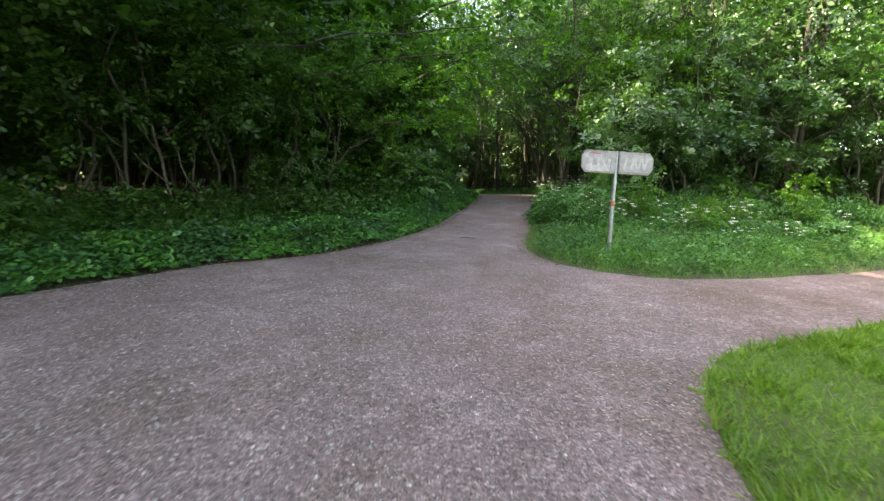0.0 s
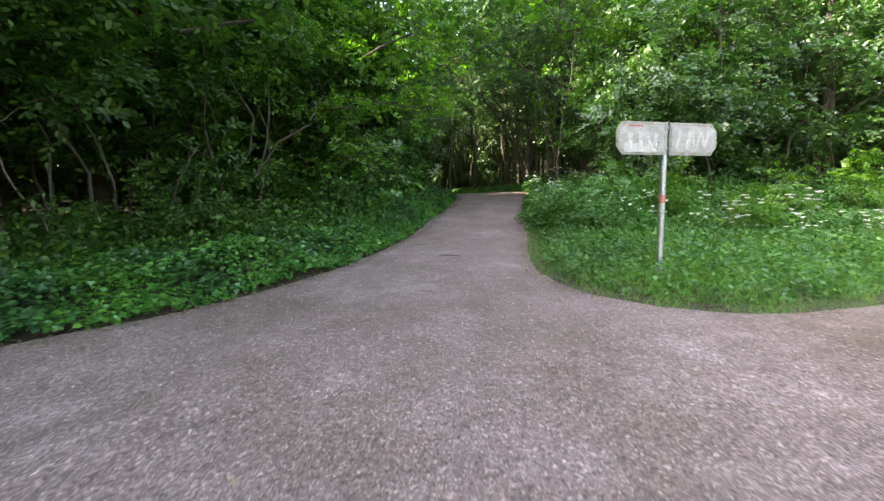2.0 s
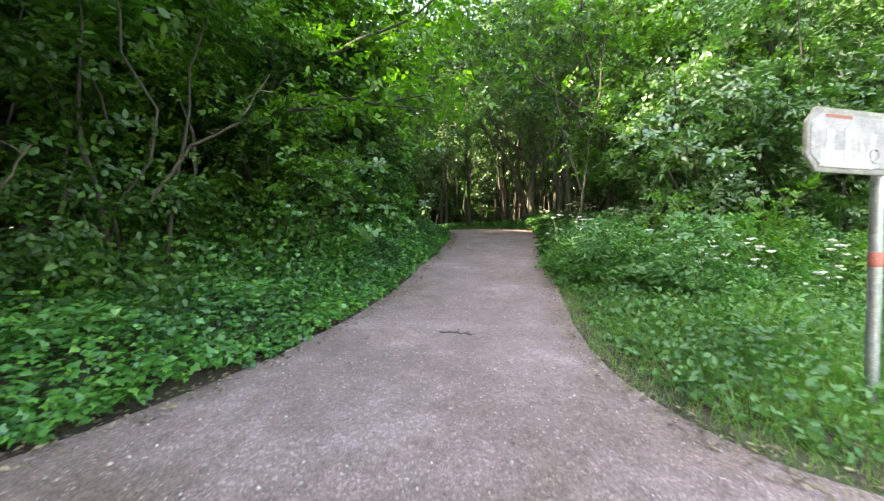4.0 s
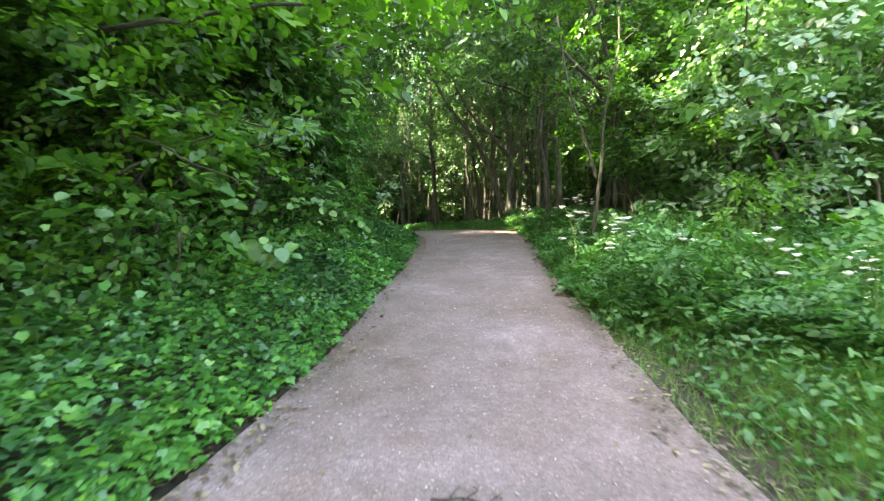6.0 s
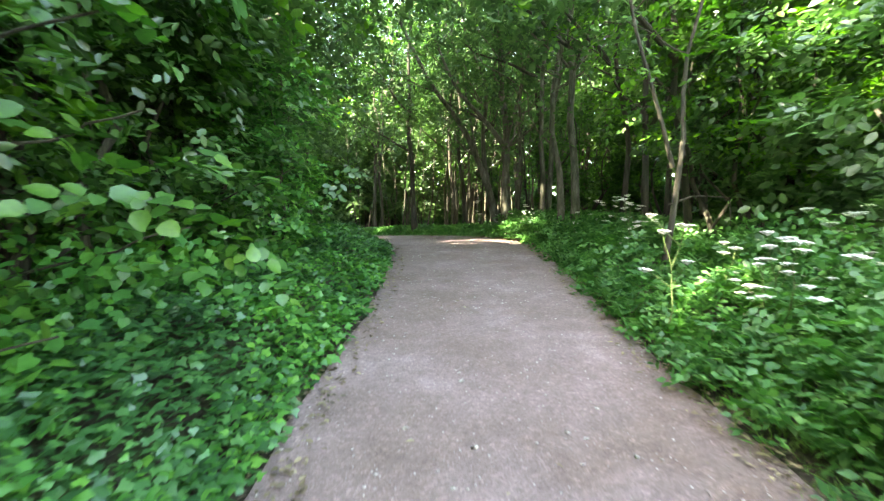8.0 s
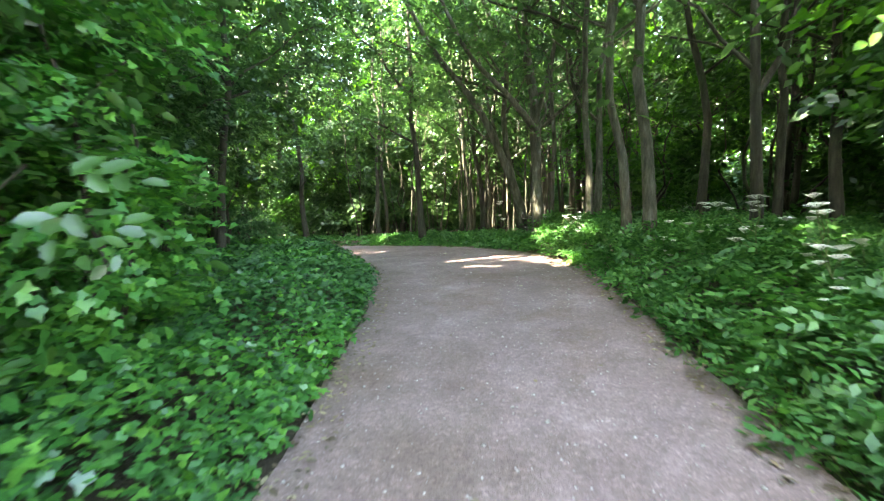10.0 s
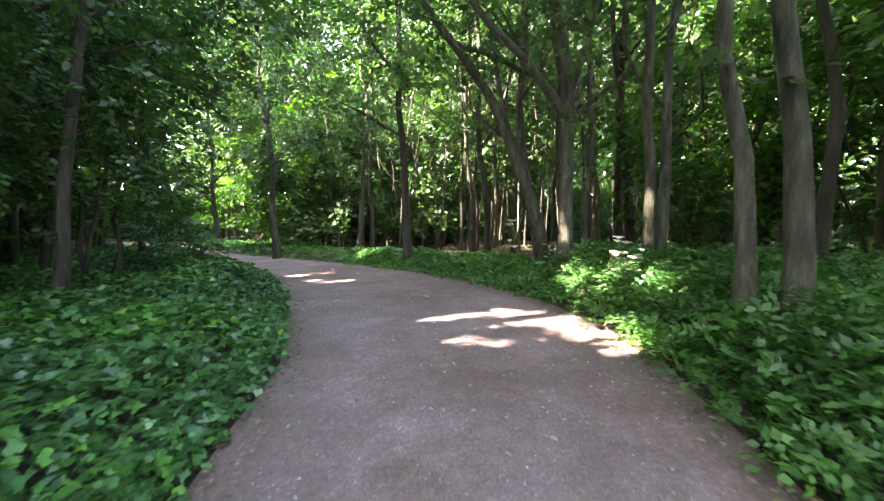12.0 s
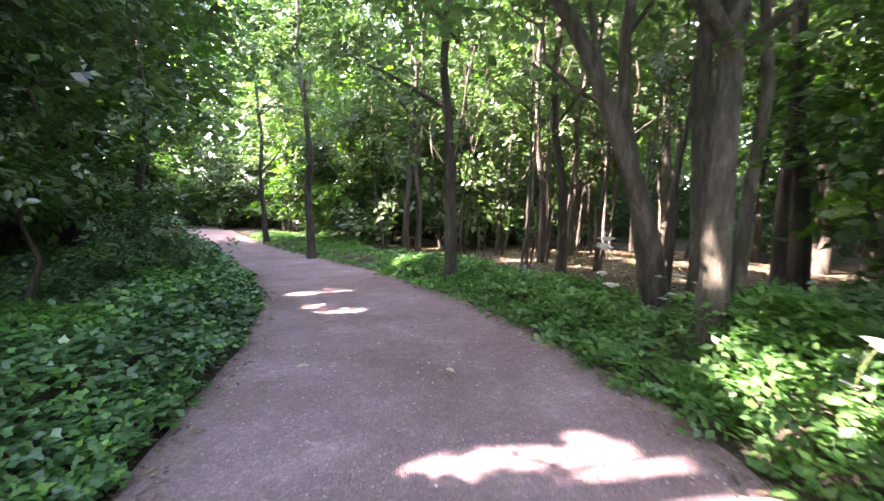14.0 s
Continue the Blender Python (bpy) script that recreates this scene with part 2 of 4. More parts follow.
    wob = np.array([noise.noise((a * 1.7, b * 1.7, 3.0)) * 0.07 + noise.noise((a * 5, b * 5, 9.0)) * 0.035 for a, b in q])
    return q + wob[:, None] * np.array([0.8, 0.6])


edge_left, edge_right, edge_lawn = smooth(LEFT), smooth(RIGHT), smooth(LAWN)
outline = np.concatenate([edge_left, edge_right, edge_lawn])


def inside(pts):
    a, e = outline, np.roll(outline, -1, 0)
    ok = a[:, 1] != e[:, 1]
    a, e = a[ok], e[ok]
    slope = (e[:, 0] - a[:, 0]) / (e[:, 1] - a[:, 1])
    out = []
    for k in range(0, len(pts), 4000):
        x, y = pts[k:k + 4000, 0:1], pts[k:k + 4000, 1:2]
        out.append((((a[:, 1] > y) != (e[:, 1] > y)) & (x < slope * (y - a[:, 1]) + a[:, 0])).sum(1) % 2 == 1)
    return np.concatenate(out) if out else np.zeros(0, bool)


def nearest(pts):
    """Distance to the path's edge and the nearest place on it."""
    line = outline[::2]
    best, where = [], []
    for k in range(0, len(pts), 4000):
        q = pts[k:k + 4000]
        d = (q[:, 0:1] - line[:, 0]) ** 2 + (q[:, 1:2] - line[:, 1]) ** 2
        i = d.argmin(1)
        best.append(np.sqrt(d[np.arange(len(q)), i]))
        where.append(line[i])
    return (np.concatenate(best), np.concatenate(where)) if best else (np.zeros(0), np.zeros((0, 2)))


def soft_noise(x, y, scale, seed=0.0):
    return np.array([noise.noise((a * scale, b * scale, seed)) for a, b in zip(np.ravel(x), np.ravel(y))]).reshape(np.shape(x))


def bank(pts):
    """Height of the ground, with its verges; also the distance from the path (negative on it)."""
    d, _ = nearest(pts)
    d = np.where(inside(pts), -d, d)
    s = np.clip(d / 0.7, 0, 1)
    z = level(pts[:, 0], pts[:, 1])
    return z - 0.03 + s * s * (3 - 2 * s) * (0.13 + 0.08 * soft_noise(pts[:, 0], pts[:, 1], 0.5)), d


def mesh_from(name, verts, faces, mat, smooth_shade=False):
    me = bpy.data.meshes.new(name)
    verts, faces = np.asarray(verts, np.float32), np.asarray(faces, np.int32)
    k = faces.shape[1]
    me.vertices.add(len(verts)); me.loops.add(faces.size); me.polygons.add(len(faces))
    me.vertices.foreach_set("co", verts.ravel())
    me.loops.foreach_set("vertex_index", faces.ravel())
    me.polygons.foreach_set("loop_start", np.arange(0, faces.size, k, dtype=np.int32))
    if smooth_shade:
        me.polygons.foreach_set("use_smooth", np.ones(len(faces), bool))
    me.materials.append(mat)
    me.update(calc_edges=True)
    return me


def part(name, me, parent=None, label=""):
    ob = new(name, me)
    ob.parent = parent
    return tagged(ob, label)


def base(name, x, y, z, label, category, group=""):
    ob = new(name)
    ob.empty_display_size = 0.1
    ob.location = (x, y, z)
    return tagged(ob, label, category, group)


# ground: one sheet to the horizon
def axis(lo, hi, step):
    far = np.array([3, 8, 20, 60, 200, 700, 2500.0])
    return np.concatenate([lo - far[::-1], np.arange(lo, hi, step), hi + far])


gx, gy = axis(-24, 26, 0.33), axis(-12, 54, 0.33)
GX, GY = np.meshgrid(gx, gy)
gp = np.stack([GX.ravel(), GY.ravel()], 1)
gz, gd = bank(gp)
gi = np.arange(len(gp)).reshape(GX.shape)
quads = np.stack([gi[:-1, :-1], gi[:-1, 1:], gi[1:, 1:], gi[1:, :-1]], -1).reshape(-1, 4)
tagged(new("ground", mesh_from("ground", np.column_stack([gp, gz]), quads, M_SOIL, True)), "dark woodland soil under the plants", "ground", kind="structure")


def patch_sheet(name, keep, lift, mat, label, cat, cell, box):
    """A sheet of small squares where keep() holds, its rim drawn onto the path's edge."""
    xs, ys = np.arange(box[0], box[1], cell), np.arange(box[2], box[3], cell)
    X, Y = np.meshgrid(xs, ys)
    p = np.stack([X.ravel(), Y.ravel()], 1)
    idx = np.arange(len(p)).reshape(X.shape)
    ok = keep(p).reshape(X.shape)
    cellok = ok[:-1, :-1] | ok[:-1, 1:] | ok[1:, 1:] | ok[1:, :-1]
    f = np.stack([idx[:-1, :-1], idx[:-1, 1:], idx[1:, 1:], idx[1:, :-1]], -1)[cellok]
    used = np.unique(f)
    out = used[~ok.ravel()[used]]
    p[out] = nearest(p[out])[1]
    remap = np.zeros(len(p), int)
    remap[used] = np.arange(len(used))
    q = p[used]
    return tagged(new(name, mesh_from(name, np.column_stack([q, lift(q)]), remap[f], mat, True)), label, cat, kind="structure")


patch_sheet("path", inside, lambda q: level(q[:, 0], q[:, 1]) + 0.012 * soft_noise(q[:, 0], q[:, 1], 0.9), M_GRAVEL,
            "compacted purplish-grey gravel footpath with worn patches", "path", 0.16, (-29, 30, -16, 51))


def on_lawn(p):
    return ~inside(p) & (p[:, 0] > 1.2) & (p[:, 1] < 13.5) & (p[:, 1] < 4.4 + 0.37 * np.maximum(p[:, 0] - 3, 0)) & (p[:, 1] > -12.8)


patch_sheet("lawn", on_lawn, lambda q: bank(q)[0] + 0.03, M_TURF, "bright mown grass beside the gravel junction", "lawn", 0.22, (1.0, 29, -13, 14))


# ---------- foliage ----------
TEMPLATES = {
    "oval": (np.array([(0, 0, 0), (-0.26, 0.3, 0.07), (-0.22, 0.7, 0.05), (0, 1, -0.04), (0.22, 0.7, 0.05), (0.26, 0.3, 0.07)]), [(0, 3, 2, 1), (0, 5, 4, 3)]),
    "narrow": (np.array([(0, 0, 0), (-0.15, 0.35, 0.05), (-0.12, 0.7, 0.02), (0, 1, -0.1), (0.12, 0.7, 0.02), (0.15, 0.35, 0.05)]), [(0, 3, 2, 1), (0, 5, 4, 3)]),
    "ivy": (np.array([(0, 0.1, 0), (-0.36, 0.0, -0.04), (-0.46, 0.48, 0.05), (0, 1, -0.1), (0.46, 0.48, 0.05), (0.36, 0.0, -0.04)]), [(0, 3, 2, 1), (0, 5, 4, 3)]),
    "leafy": (np.array([(0, 0, 0), (-0.3, 0.45, 0.06), (0, 1, -0.05), (0.3, 0.45, 0.06)]), [(0, 2, 1, 0), (0, 3, 2, 0)]),
    "turf": (np.array([(-0.05, 0, 0), (0.05, 0, 0), (0.035, 0.6, 0.06), (-0.035, 0.6, 0.06), (0.005, 1, 0.2), (-0.005, 1, 0.2)]), [(0, 1, 2, 3), (3, 2, 4, 5)]),
    "blade": (np.array([(-0.018, 0, 0), (0.018, 0, 0), (0.013, 0.55, 0.05), (-0.013, 0.55, 0.05), (0.002, 1, 0.22), (-0.002, 1, 0.22)]), [(0, 1, 2, 3), (3, 2, 4, 5)]),
}
TEMPLATES["lobed"] = (np.array([(0, 0.1, 0), (0, 0.5, 0.03), (0, 1, -0.12), (-0.3, -0.08, -0.05), (-0.53, 0.34, 0.02), (-0.21, 0.56, 0.04), (0.3, -0.08, -0.05), (0.53, 0.34, 0.02), (0.21, 0.56, 0.04)]),
                      [(0, 1, 4, 3), (1, 2, 5, 4), (0, 6, 7, 1), (1, 7, 8, 2)])
TEMPLATES["round"] = (np.array([(0, 0, 0), (0, 0.5, -0.03), (0, 1, -0.14), (-0.36, 0.14, 0.05), (-0.44, 0.5, 0.07), (-0.24, 0.84, 0.0), (0.36, 0.14, 0.05), (0.44, 0.5, 0.07), (0.24, 0.84, 0.0)]),
                      [(0, 1, 4, 3), (1, 2, 5, 4), (0, 6, 7, 1), (1, 7, 8, 2)])
TEMPLATES["leafy"] = (TEMPLATES["leafy"][0], [(0, 3, 2, 1)])


def leaves(name, at, size, kind, mat, up=0.6, droop=0.0, along=None, face=None):
    """A mesh of leaves at the given places; up: how far their faces turn to the sky; along: the way their tips point; face: the way their blades look."""
    n = len(at)
    tv, tf = TEMPLATES[kind]
    nrm = rng.normal(size=(n, 3)) * (1 - up) + np.array([0, 0, up]) if face is None else face
    nrm = nrm / np.linalg.norm(nrm, axis=1)[:, None]
    tip = rng.normal(size=(n, 3)) if along is None else along + (0.35 if face is None else 0.12) * rng.normal(size=(n, 3))
    tip[:, 2] -= droop
    tip -= (tip * nrm).sum(1)[:, None] * nrm
    tip /= np.linalg.norm(tip, axis=1)[:, None] + 1e-9
    side = np.cross(tip, nrm)
    size = np.broadcast_to(size, (n,))[:, None, None]
    v = at[:, None, :] + size * (tv[None, :, 0:1] * side[:, None, :] + tv[None, :, 1:2] * tip[:, None, :] + tv[None, :, 2:3] * nrm[:, None, :])
    f = (np.arange(n)[:, None, None] * len(tv) + np.array(tf)[None]).reshape(-1, 4)
    return mesh_from(name, v.reshape(-1, 3), f, mat)


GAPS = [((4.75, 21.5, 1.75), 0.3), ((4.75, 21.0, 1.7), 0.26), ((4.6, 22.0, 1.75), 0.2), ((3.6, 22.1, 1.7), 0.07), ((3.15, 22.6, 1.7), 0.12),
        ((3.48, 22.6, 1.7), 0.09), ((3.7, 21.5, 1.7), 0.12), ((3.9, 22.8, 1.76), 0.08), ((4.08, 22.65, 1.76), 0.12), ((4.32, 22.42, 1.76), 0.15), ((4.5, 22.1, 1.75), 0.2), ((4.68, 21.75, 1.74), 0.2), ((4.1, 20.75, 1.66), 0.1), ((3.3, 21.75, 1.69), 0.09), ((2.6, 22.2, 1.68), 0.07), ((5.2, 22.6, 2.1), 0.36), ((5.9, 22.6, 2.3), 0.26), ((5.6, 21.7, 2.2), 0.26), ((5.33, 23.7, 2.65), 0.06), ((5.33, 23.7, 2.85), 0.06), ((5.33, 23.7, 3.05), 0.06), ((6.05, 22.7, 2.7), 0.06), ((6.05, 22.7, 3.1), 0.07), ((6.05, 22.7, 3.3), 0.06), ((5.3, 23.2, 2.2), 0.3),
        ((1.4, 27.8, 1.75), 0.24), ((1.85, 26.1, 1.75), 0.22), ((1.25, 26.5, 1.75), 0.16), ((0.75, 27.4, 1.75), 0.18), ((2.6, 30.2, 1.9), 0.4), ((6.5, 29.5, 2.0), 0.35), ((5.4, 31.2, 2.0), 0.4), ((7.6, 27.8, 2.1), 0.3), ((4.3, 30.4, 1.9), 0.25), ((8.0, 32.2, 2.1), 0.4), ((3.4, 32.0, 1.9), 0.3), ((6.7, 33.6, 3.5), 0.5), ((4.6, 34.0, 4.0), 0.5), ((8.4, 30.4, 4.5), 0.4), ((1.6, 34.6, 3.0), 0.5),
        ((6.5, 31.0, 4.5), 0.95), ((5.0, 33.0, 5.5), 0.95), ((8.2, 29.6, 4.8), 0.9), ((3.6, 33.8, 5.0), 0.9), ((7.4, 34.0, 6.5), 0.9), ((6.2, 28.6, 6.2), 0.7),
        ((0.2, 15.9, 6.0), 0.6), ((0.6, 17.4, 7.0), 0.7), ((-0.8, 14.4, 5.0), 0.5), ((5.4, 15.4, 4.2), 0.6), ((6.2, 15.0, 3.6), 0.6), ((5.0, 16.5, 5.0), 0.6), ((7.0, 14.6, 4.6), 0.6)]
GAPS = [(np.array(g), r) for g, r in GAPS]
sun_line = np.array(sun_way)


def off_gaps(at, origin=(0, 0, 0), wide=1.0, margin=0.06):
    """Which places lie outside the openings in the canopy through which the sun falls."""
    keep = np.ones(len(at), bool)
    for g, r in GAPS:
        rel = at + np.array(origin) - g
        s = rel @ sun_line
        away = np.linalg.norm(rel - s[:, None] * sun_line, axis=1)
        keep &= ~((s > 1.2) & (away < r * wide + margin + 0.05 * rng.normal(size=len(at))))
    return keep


def shoots(centres, each, leaf, spread, flat=0.5, m=6, outward=0.8, rise=(-0.45, 0.35), sag=0.3):
    """Leaves set in two ranks along thin shoots that reach outwards from centres: places, ways of the tips, ways of the blades."""
    k = max(1, int(round(each / m)))
    o = np.repeat(centres, k, 0)
    radial = o[:, :2] - np.median(centres[:, :2], 0)
    radial = radial / (np.linalg.norm(radial, axis=1)[:, None] + 1e-6)
    o = o + rng.normal(size=o.shape) * np.array([spread, spread, spread * flat])
    n = len(o)
    a = rng.uniform(0, 2 * np.pi, n)
    way = np.column_stack([np.column_stack([np.cos(a), np.sin(a)]) * (1.15 - 0.5 * outward) + radial * outward, rng.uniform(rise[0], rise[1], n)])
    way /= np.linalg.norm(way, axis=1)[:, None] + 1e-6
    face = rng.normal(size=(n, 3)) * 0.4 + np.column_stack([radial * 0.6 * min(1.0, outward * 1.3), np.full(n, 0.8)])
    face -= (face * way).sum(1)[:, None] * way
    face /= np.linalg.norm(face, axis=1)[:, None] + 1e-6
    side = np.cross(way, face)
    length = leaf * m * 0.42 * rng.uniform(0.7, 1.25, n)
    u = (np.arange(m) + 0.5) / m
    at = o[:, None] + way[:, None] * (length[:, None] * u[None])[..., None]
    at[..., 2] -= sag * length[:, None] * u[None] ** 2
    rank = np.where(np.arange(m) % 2, 1.0, -1.0)
    rank[-1] = 0.0
    tip = way[:, None] * 0.6 + side[:, None] * (rank * 0.85)[None, :, None]
    tip[..., 2] -= 0.25
    blade = face[:, None] + rng.normal(size=(n, m, 3)) * 0.26
    return at.reshape(-1, 3), tip.reshape(-1, 3), blade.reshape(-1, 3)


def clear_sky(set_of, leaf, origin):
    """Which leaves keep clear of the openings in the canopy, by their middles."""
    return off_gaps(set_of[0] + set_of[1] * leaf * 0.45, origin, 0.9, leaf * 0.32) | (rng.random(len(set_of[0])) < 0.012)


def foliage_mesh(name, set_of, keep, size, kind, mat):
    at, tip, blade = (q[keep] for q in set_of)
    return leaves(name, at, rng.uniform(0.65, 1.2, len(at)) * size, kind, mat, along=tip, face=blade)


def sprays(centres, each, spread, flat=0.45):
    """Places of leaves in flattened sprays round centres."""
    c = np.repeat(centres, each, 0)
    o = rng.normal(size=c.shape) * np.array([spread, spread, spread * flat])
    return c + o


def tube(points, radii, sides=8):
    p, r = np.array(points, float), np.array(radii, float)
    t = np.gradient(p, axis=0)
    t /= np.linalg.norm(t, axis=1)[:, None]
    ref = np.where(np.abs(t[:, 2:3]) > 0.9, np.array([[1.0, 0, 0]]), np.array([[0, 0, 1.0]]))
    a = np.cross(t, ref)
    a /= np.linalg.norm(a, axis=1)[:, None]
    b = np.cross(t, a)
    ang = np.linspace(0, 2 * np.pi, sides, endpoint=False)
    ring = a[:, None] * np.cos(ang)[None, :, None] + b[:, None] * np.sin(ang)[None, :, None]
    v = (p[:, None] + ring * r[:, None, None]).reshape(-1, 3)
    i = np.arange(len(p) * sides).reshape(len(p), sides)
    j = np.roll(i, -1, 1)
    return v, np.stack([i[:-1], j[:-1], j[1:], i[1:]], -1).reshape(-1, 4)


def join(bits):
    vs, fs, n = [], [], 0
    for v, f in bits:
        vs.append(v); fs.append(np.asarray(f) + n); n += len(v)
    return np.concatenate(vs), np.concatenate(fs)


def stem_line(start, end, bend=0.1, steps=9, seed=0):
    """A wavering line from start to end."""
    s, e = np.array(start, float), np.array(end, float)
    u = np.linspace(0, 1, steps)[:, None]
    length = np.linalg.norm(e - s)
    w = np.array([[noise.noise((k * 0.45, seed * 3.7, 1)), noise.noise((k * 0.45, seed * 3.7, 7)), 0] for k in range(steps)])
    return s + (e - s) * u + w * bend * length * np.sin(u * np.pi * 0.85)


def trunk_mesh(line, r0, r1, mat, sides=10, flare=0.35):
    u = np.linspace(0, 1, len(line))
    r = r0 + (r1 - r0) * u ** 0.8 + r0 * flare * np.exp(-u * 14)
    v, f = tube(line, r, sides)
    return mesh_from("trunk", v, f, mat, True)


def ground_at(x, y):
    return float(bank(np.array([(x, y)], float))[0][0])


def tree(x, y, stems, crown, label, mat, leaf_mat, group="", leaf=0.11, kind="oval", limbs=5, category="tree", arms=()):
    """stems: (dx, dy, top dx, top dy, height, base radius); crown: (count of sprays, leaves each, radius, lowest, highest, spread); arms: (points, base radius)."""
    z0 = ground_at(x, y)
    t = base("tree", x, y, z0, label, category, group)
    tips = []
    for n, (bx, by, tx, ty, h, r) in enumerate(stems):
        line = stem_line((bx, by, -0.25), (tx, ty, h), 0.035, 12, x * 1.3 + n)
        part("trunk", trunk_mesh(line, r, r * 0.3, mat), t)
        for k in range(limbs):
            u = rng.uniform(0.3, 0.95)
            p = line[int(u * 11)]
            a, ln = rng.uniform(0, 6.28), h * rng.uniform(0.16, 0.34) * (1.1 - 0.5 * u)
            e = p + ln * np.array([math.cos(a), math.sin(a), rng.uniform(0.5, 1.1)])
            way = stem_line(p, e, 0.2, 7, x + k + n)
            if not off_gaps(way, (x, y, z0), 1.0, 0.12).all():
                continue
            lv, lf = tube(way, np.linspace(r * 0.42 * (1.1 - u * 0.7), 0.008, 7), 6)
            part("limb", mesh_from("limb", lv, lf, mat, True), t)
            tips += [p * 0.4 + e * 0.6, e]
        tips.append(line[-1])
    for points, r in arms:
        p = np.array(points, float)
        s = np.linspace(0, len(p) - 1, 14)
        q = np.stack([np.interp(s, np.arange(len(p)), p[:, i]) for i in range(3)], 1)
        q[1:-1] = (q[:-2] + 2 * q[1:-1] + q[2:]) / 4
        av, af = tube(q, np.linspace(r, r * 0.45, 14), 9)
        part("limb", mesh_from("limb", av, af, mat, True), t)
        tips.append(q[-1])
    count, each, radius, low, high, spread = crown
    if count:
        c = rng.normal(size=(count, 3))
        c /= np.linalg.norm(c, axis=1)[:, None]
        c *= (rng.uniform(0.35, 1, count) ** 0.6)[:, None]
        mid = np.mean(tips, 0)
        c = c * np.array([radius, radius, (high - low) / 2]) + np.array([mid[0], mid[1], (high + low) / 2])
        c = np.concatenate([c, np.array(tips)[np.array(tips)[:, 2] > low]])
        got = shoots(c, each, leaf, spread * 0.8)
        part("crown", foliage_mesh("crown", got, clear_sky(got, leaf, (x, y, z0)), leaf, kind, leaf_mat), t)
    return t


# ---------- woods beside and over the path ----------
def shrub(x, y, rx, ry, h, label, leaf_mat, n=170, each=26, leaf=0.1, kind="oval", low=0.35, stems=5, group="", spread=0.22, bark=None, lean=(0, 0)):
    """A tall leafy shrub: thin stems and sprays of leaves, thickest on its outside."""
    z0 = ground_at(x, y)
    s = base("shrub", x, y, z0, label, "shrub", group)
    for k in range(stems):
        a = rng.uniform(0, 6.28)
        foot = (0.35 * rx * math.cos(a), 0.35 * ry * math.sin(a), -0.15)
        top = (rx * 0.75 * math.cos(a) + lean[0], ry * 0.75 * math.sin(a) + lean[1], h * rng.uniform(0.6, 0.95))
        v, f = tube(stem_line(foot, top, 0.18, 9, x + k * 2.1), np.linspace(rng.uniform(0.025, 0.06) * min(1.0, h / 4), 0.008 * min(1.0, h / 3), 9), 6)
        part("stem", mesh_from("stem", v, f, bark or M_BARK_DARK, True), s)
    twigs = 11
    n = n // twigs
    c = rng.normal(size=(n, 3))
    c /= np.linalg.norm(c, axis=1)[:, None]
    c *= (rng.uniform(0.3, 1, n) ** 0.45)[:, None]
    c[:, 2] = np.abs(c[:, 2]) * np.where(rng.random(n) < 0.25, -0.5, 1)
    bulge = 1 + 0.35 * np.array([noise.noise((p[0] * 2 + x, p[1] * 2 + y, p[2] * 2)) for p in c])[:, None]
    c = c * bulge * np.array([rx, ry, h * 0.62]) + np.array([lean[0] * 0.5, lean[1] * 0.5, h * 0.4])
    c = np.repeat(c, twigs, 0) + rng.normal(size=(n * twigs, 3)) * np.array([0.28, 0.28, 0.17]) * (0.6 + rx * 0.25)
    c = c[c[:, 2] > low]
    got = shoots(c, each, leaf, spread * 0.6)
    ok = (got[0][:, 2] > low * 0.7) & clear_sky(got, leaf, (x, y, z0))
    part("foliage", foliage_mesh("foliage", got, ok, leaf, kind, leaf_mat), s)
    return s


HEDGE = "shrubs of the dense wood edge"
for x, y, rx, ry, h, mat, leaf, low in (
        (-12.6, 3.6, 2.2, 2.0, 6.5, L_HEDGE, 0.15, 1.0), (-10.6, 6.6, 2.2, 2.0, 6.8, L_HEDGE, 0.15, 1.5), (-8.7, 8.7, 2.0, 1.9, 6.8, L_HEDGE, 0.15, 1.7),
        (-7.0, 10.3, 1.9, 1.7, 6.4, L_HEDGE, 0.14, 1.9), (-5.5, 11.6, 1.9, 1.6, 6.4, L_HEDGE, 0.14, 1.6), (-4.1, 12.8, 1.8, 1.6, 6.4, L_HEDGE, 0.14, 0.9),
        (-3.1, 14.0, 1.7, 1.6, 6.0, L_LIME, 0.14, 0.25), (-2.4, 15.4, 1.6, 1.5, 5.8, L_HEDGE, 0.14, 0.2), (-1.8, 16.7, 1.35, 1.3, 5.4, L_SHRUB, 0.14, 0.15),
        (-1.6, 18.0, 1.2, 1.0, 4.8, L_SHRUB, 0.13, 0.15)):
    shrub(x, y, rx, ry, h, "dense dark green deciduous shrub at the wood edge" if mat is L_HEDGE else "fresh green broadleaf shrub leaning over the ivy bank",
          mat, 340, 24, leaf * (0.88 if y > 12 else 1.0), "oval", low, 4, HEDGE)
for x, y, r, h in ((-12.4, 2.4, 1.2, 2.4), (-10.4, 3.7, 1.2, 1.9), (-8.6, 5.1, 1.1, 1.5), (-7.4, 6.8, 1.0, 1.2), (-6.6, 8.4, 1.0, 1.1), (-5.3, 9.9, 0.9, 1.2), (-4.2, 11.2, 0.9, 1.6)):
    shrub(x, y, r, r, h, "low dark leafy bush in front of the wood edge", L_HEDGE, 110, 22, 0.1, "oval", 0.05, 3, HEDGE)
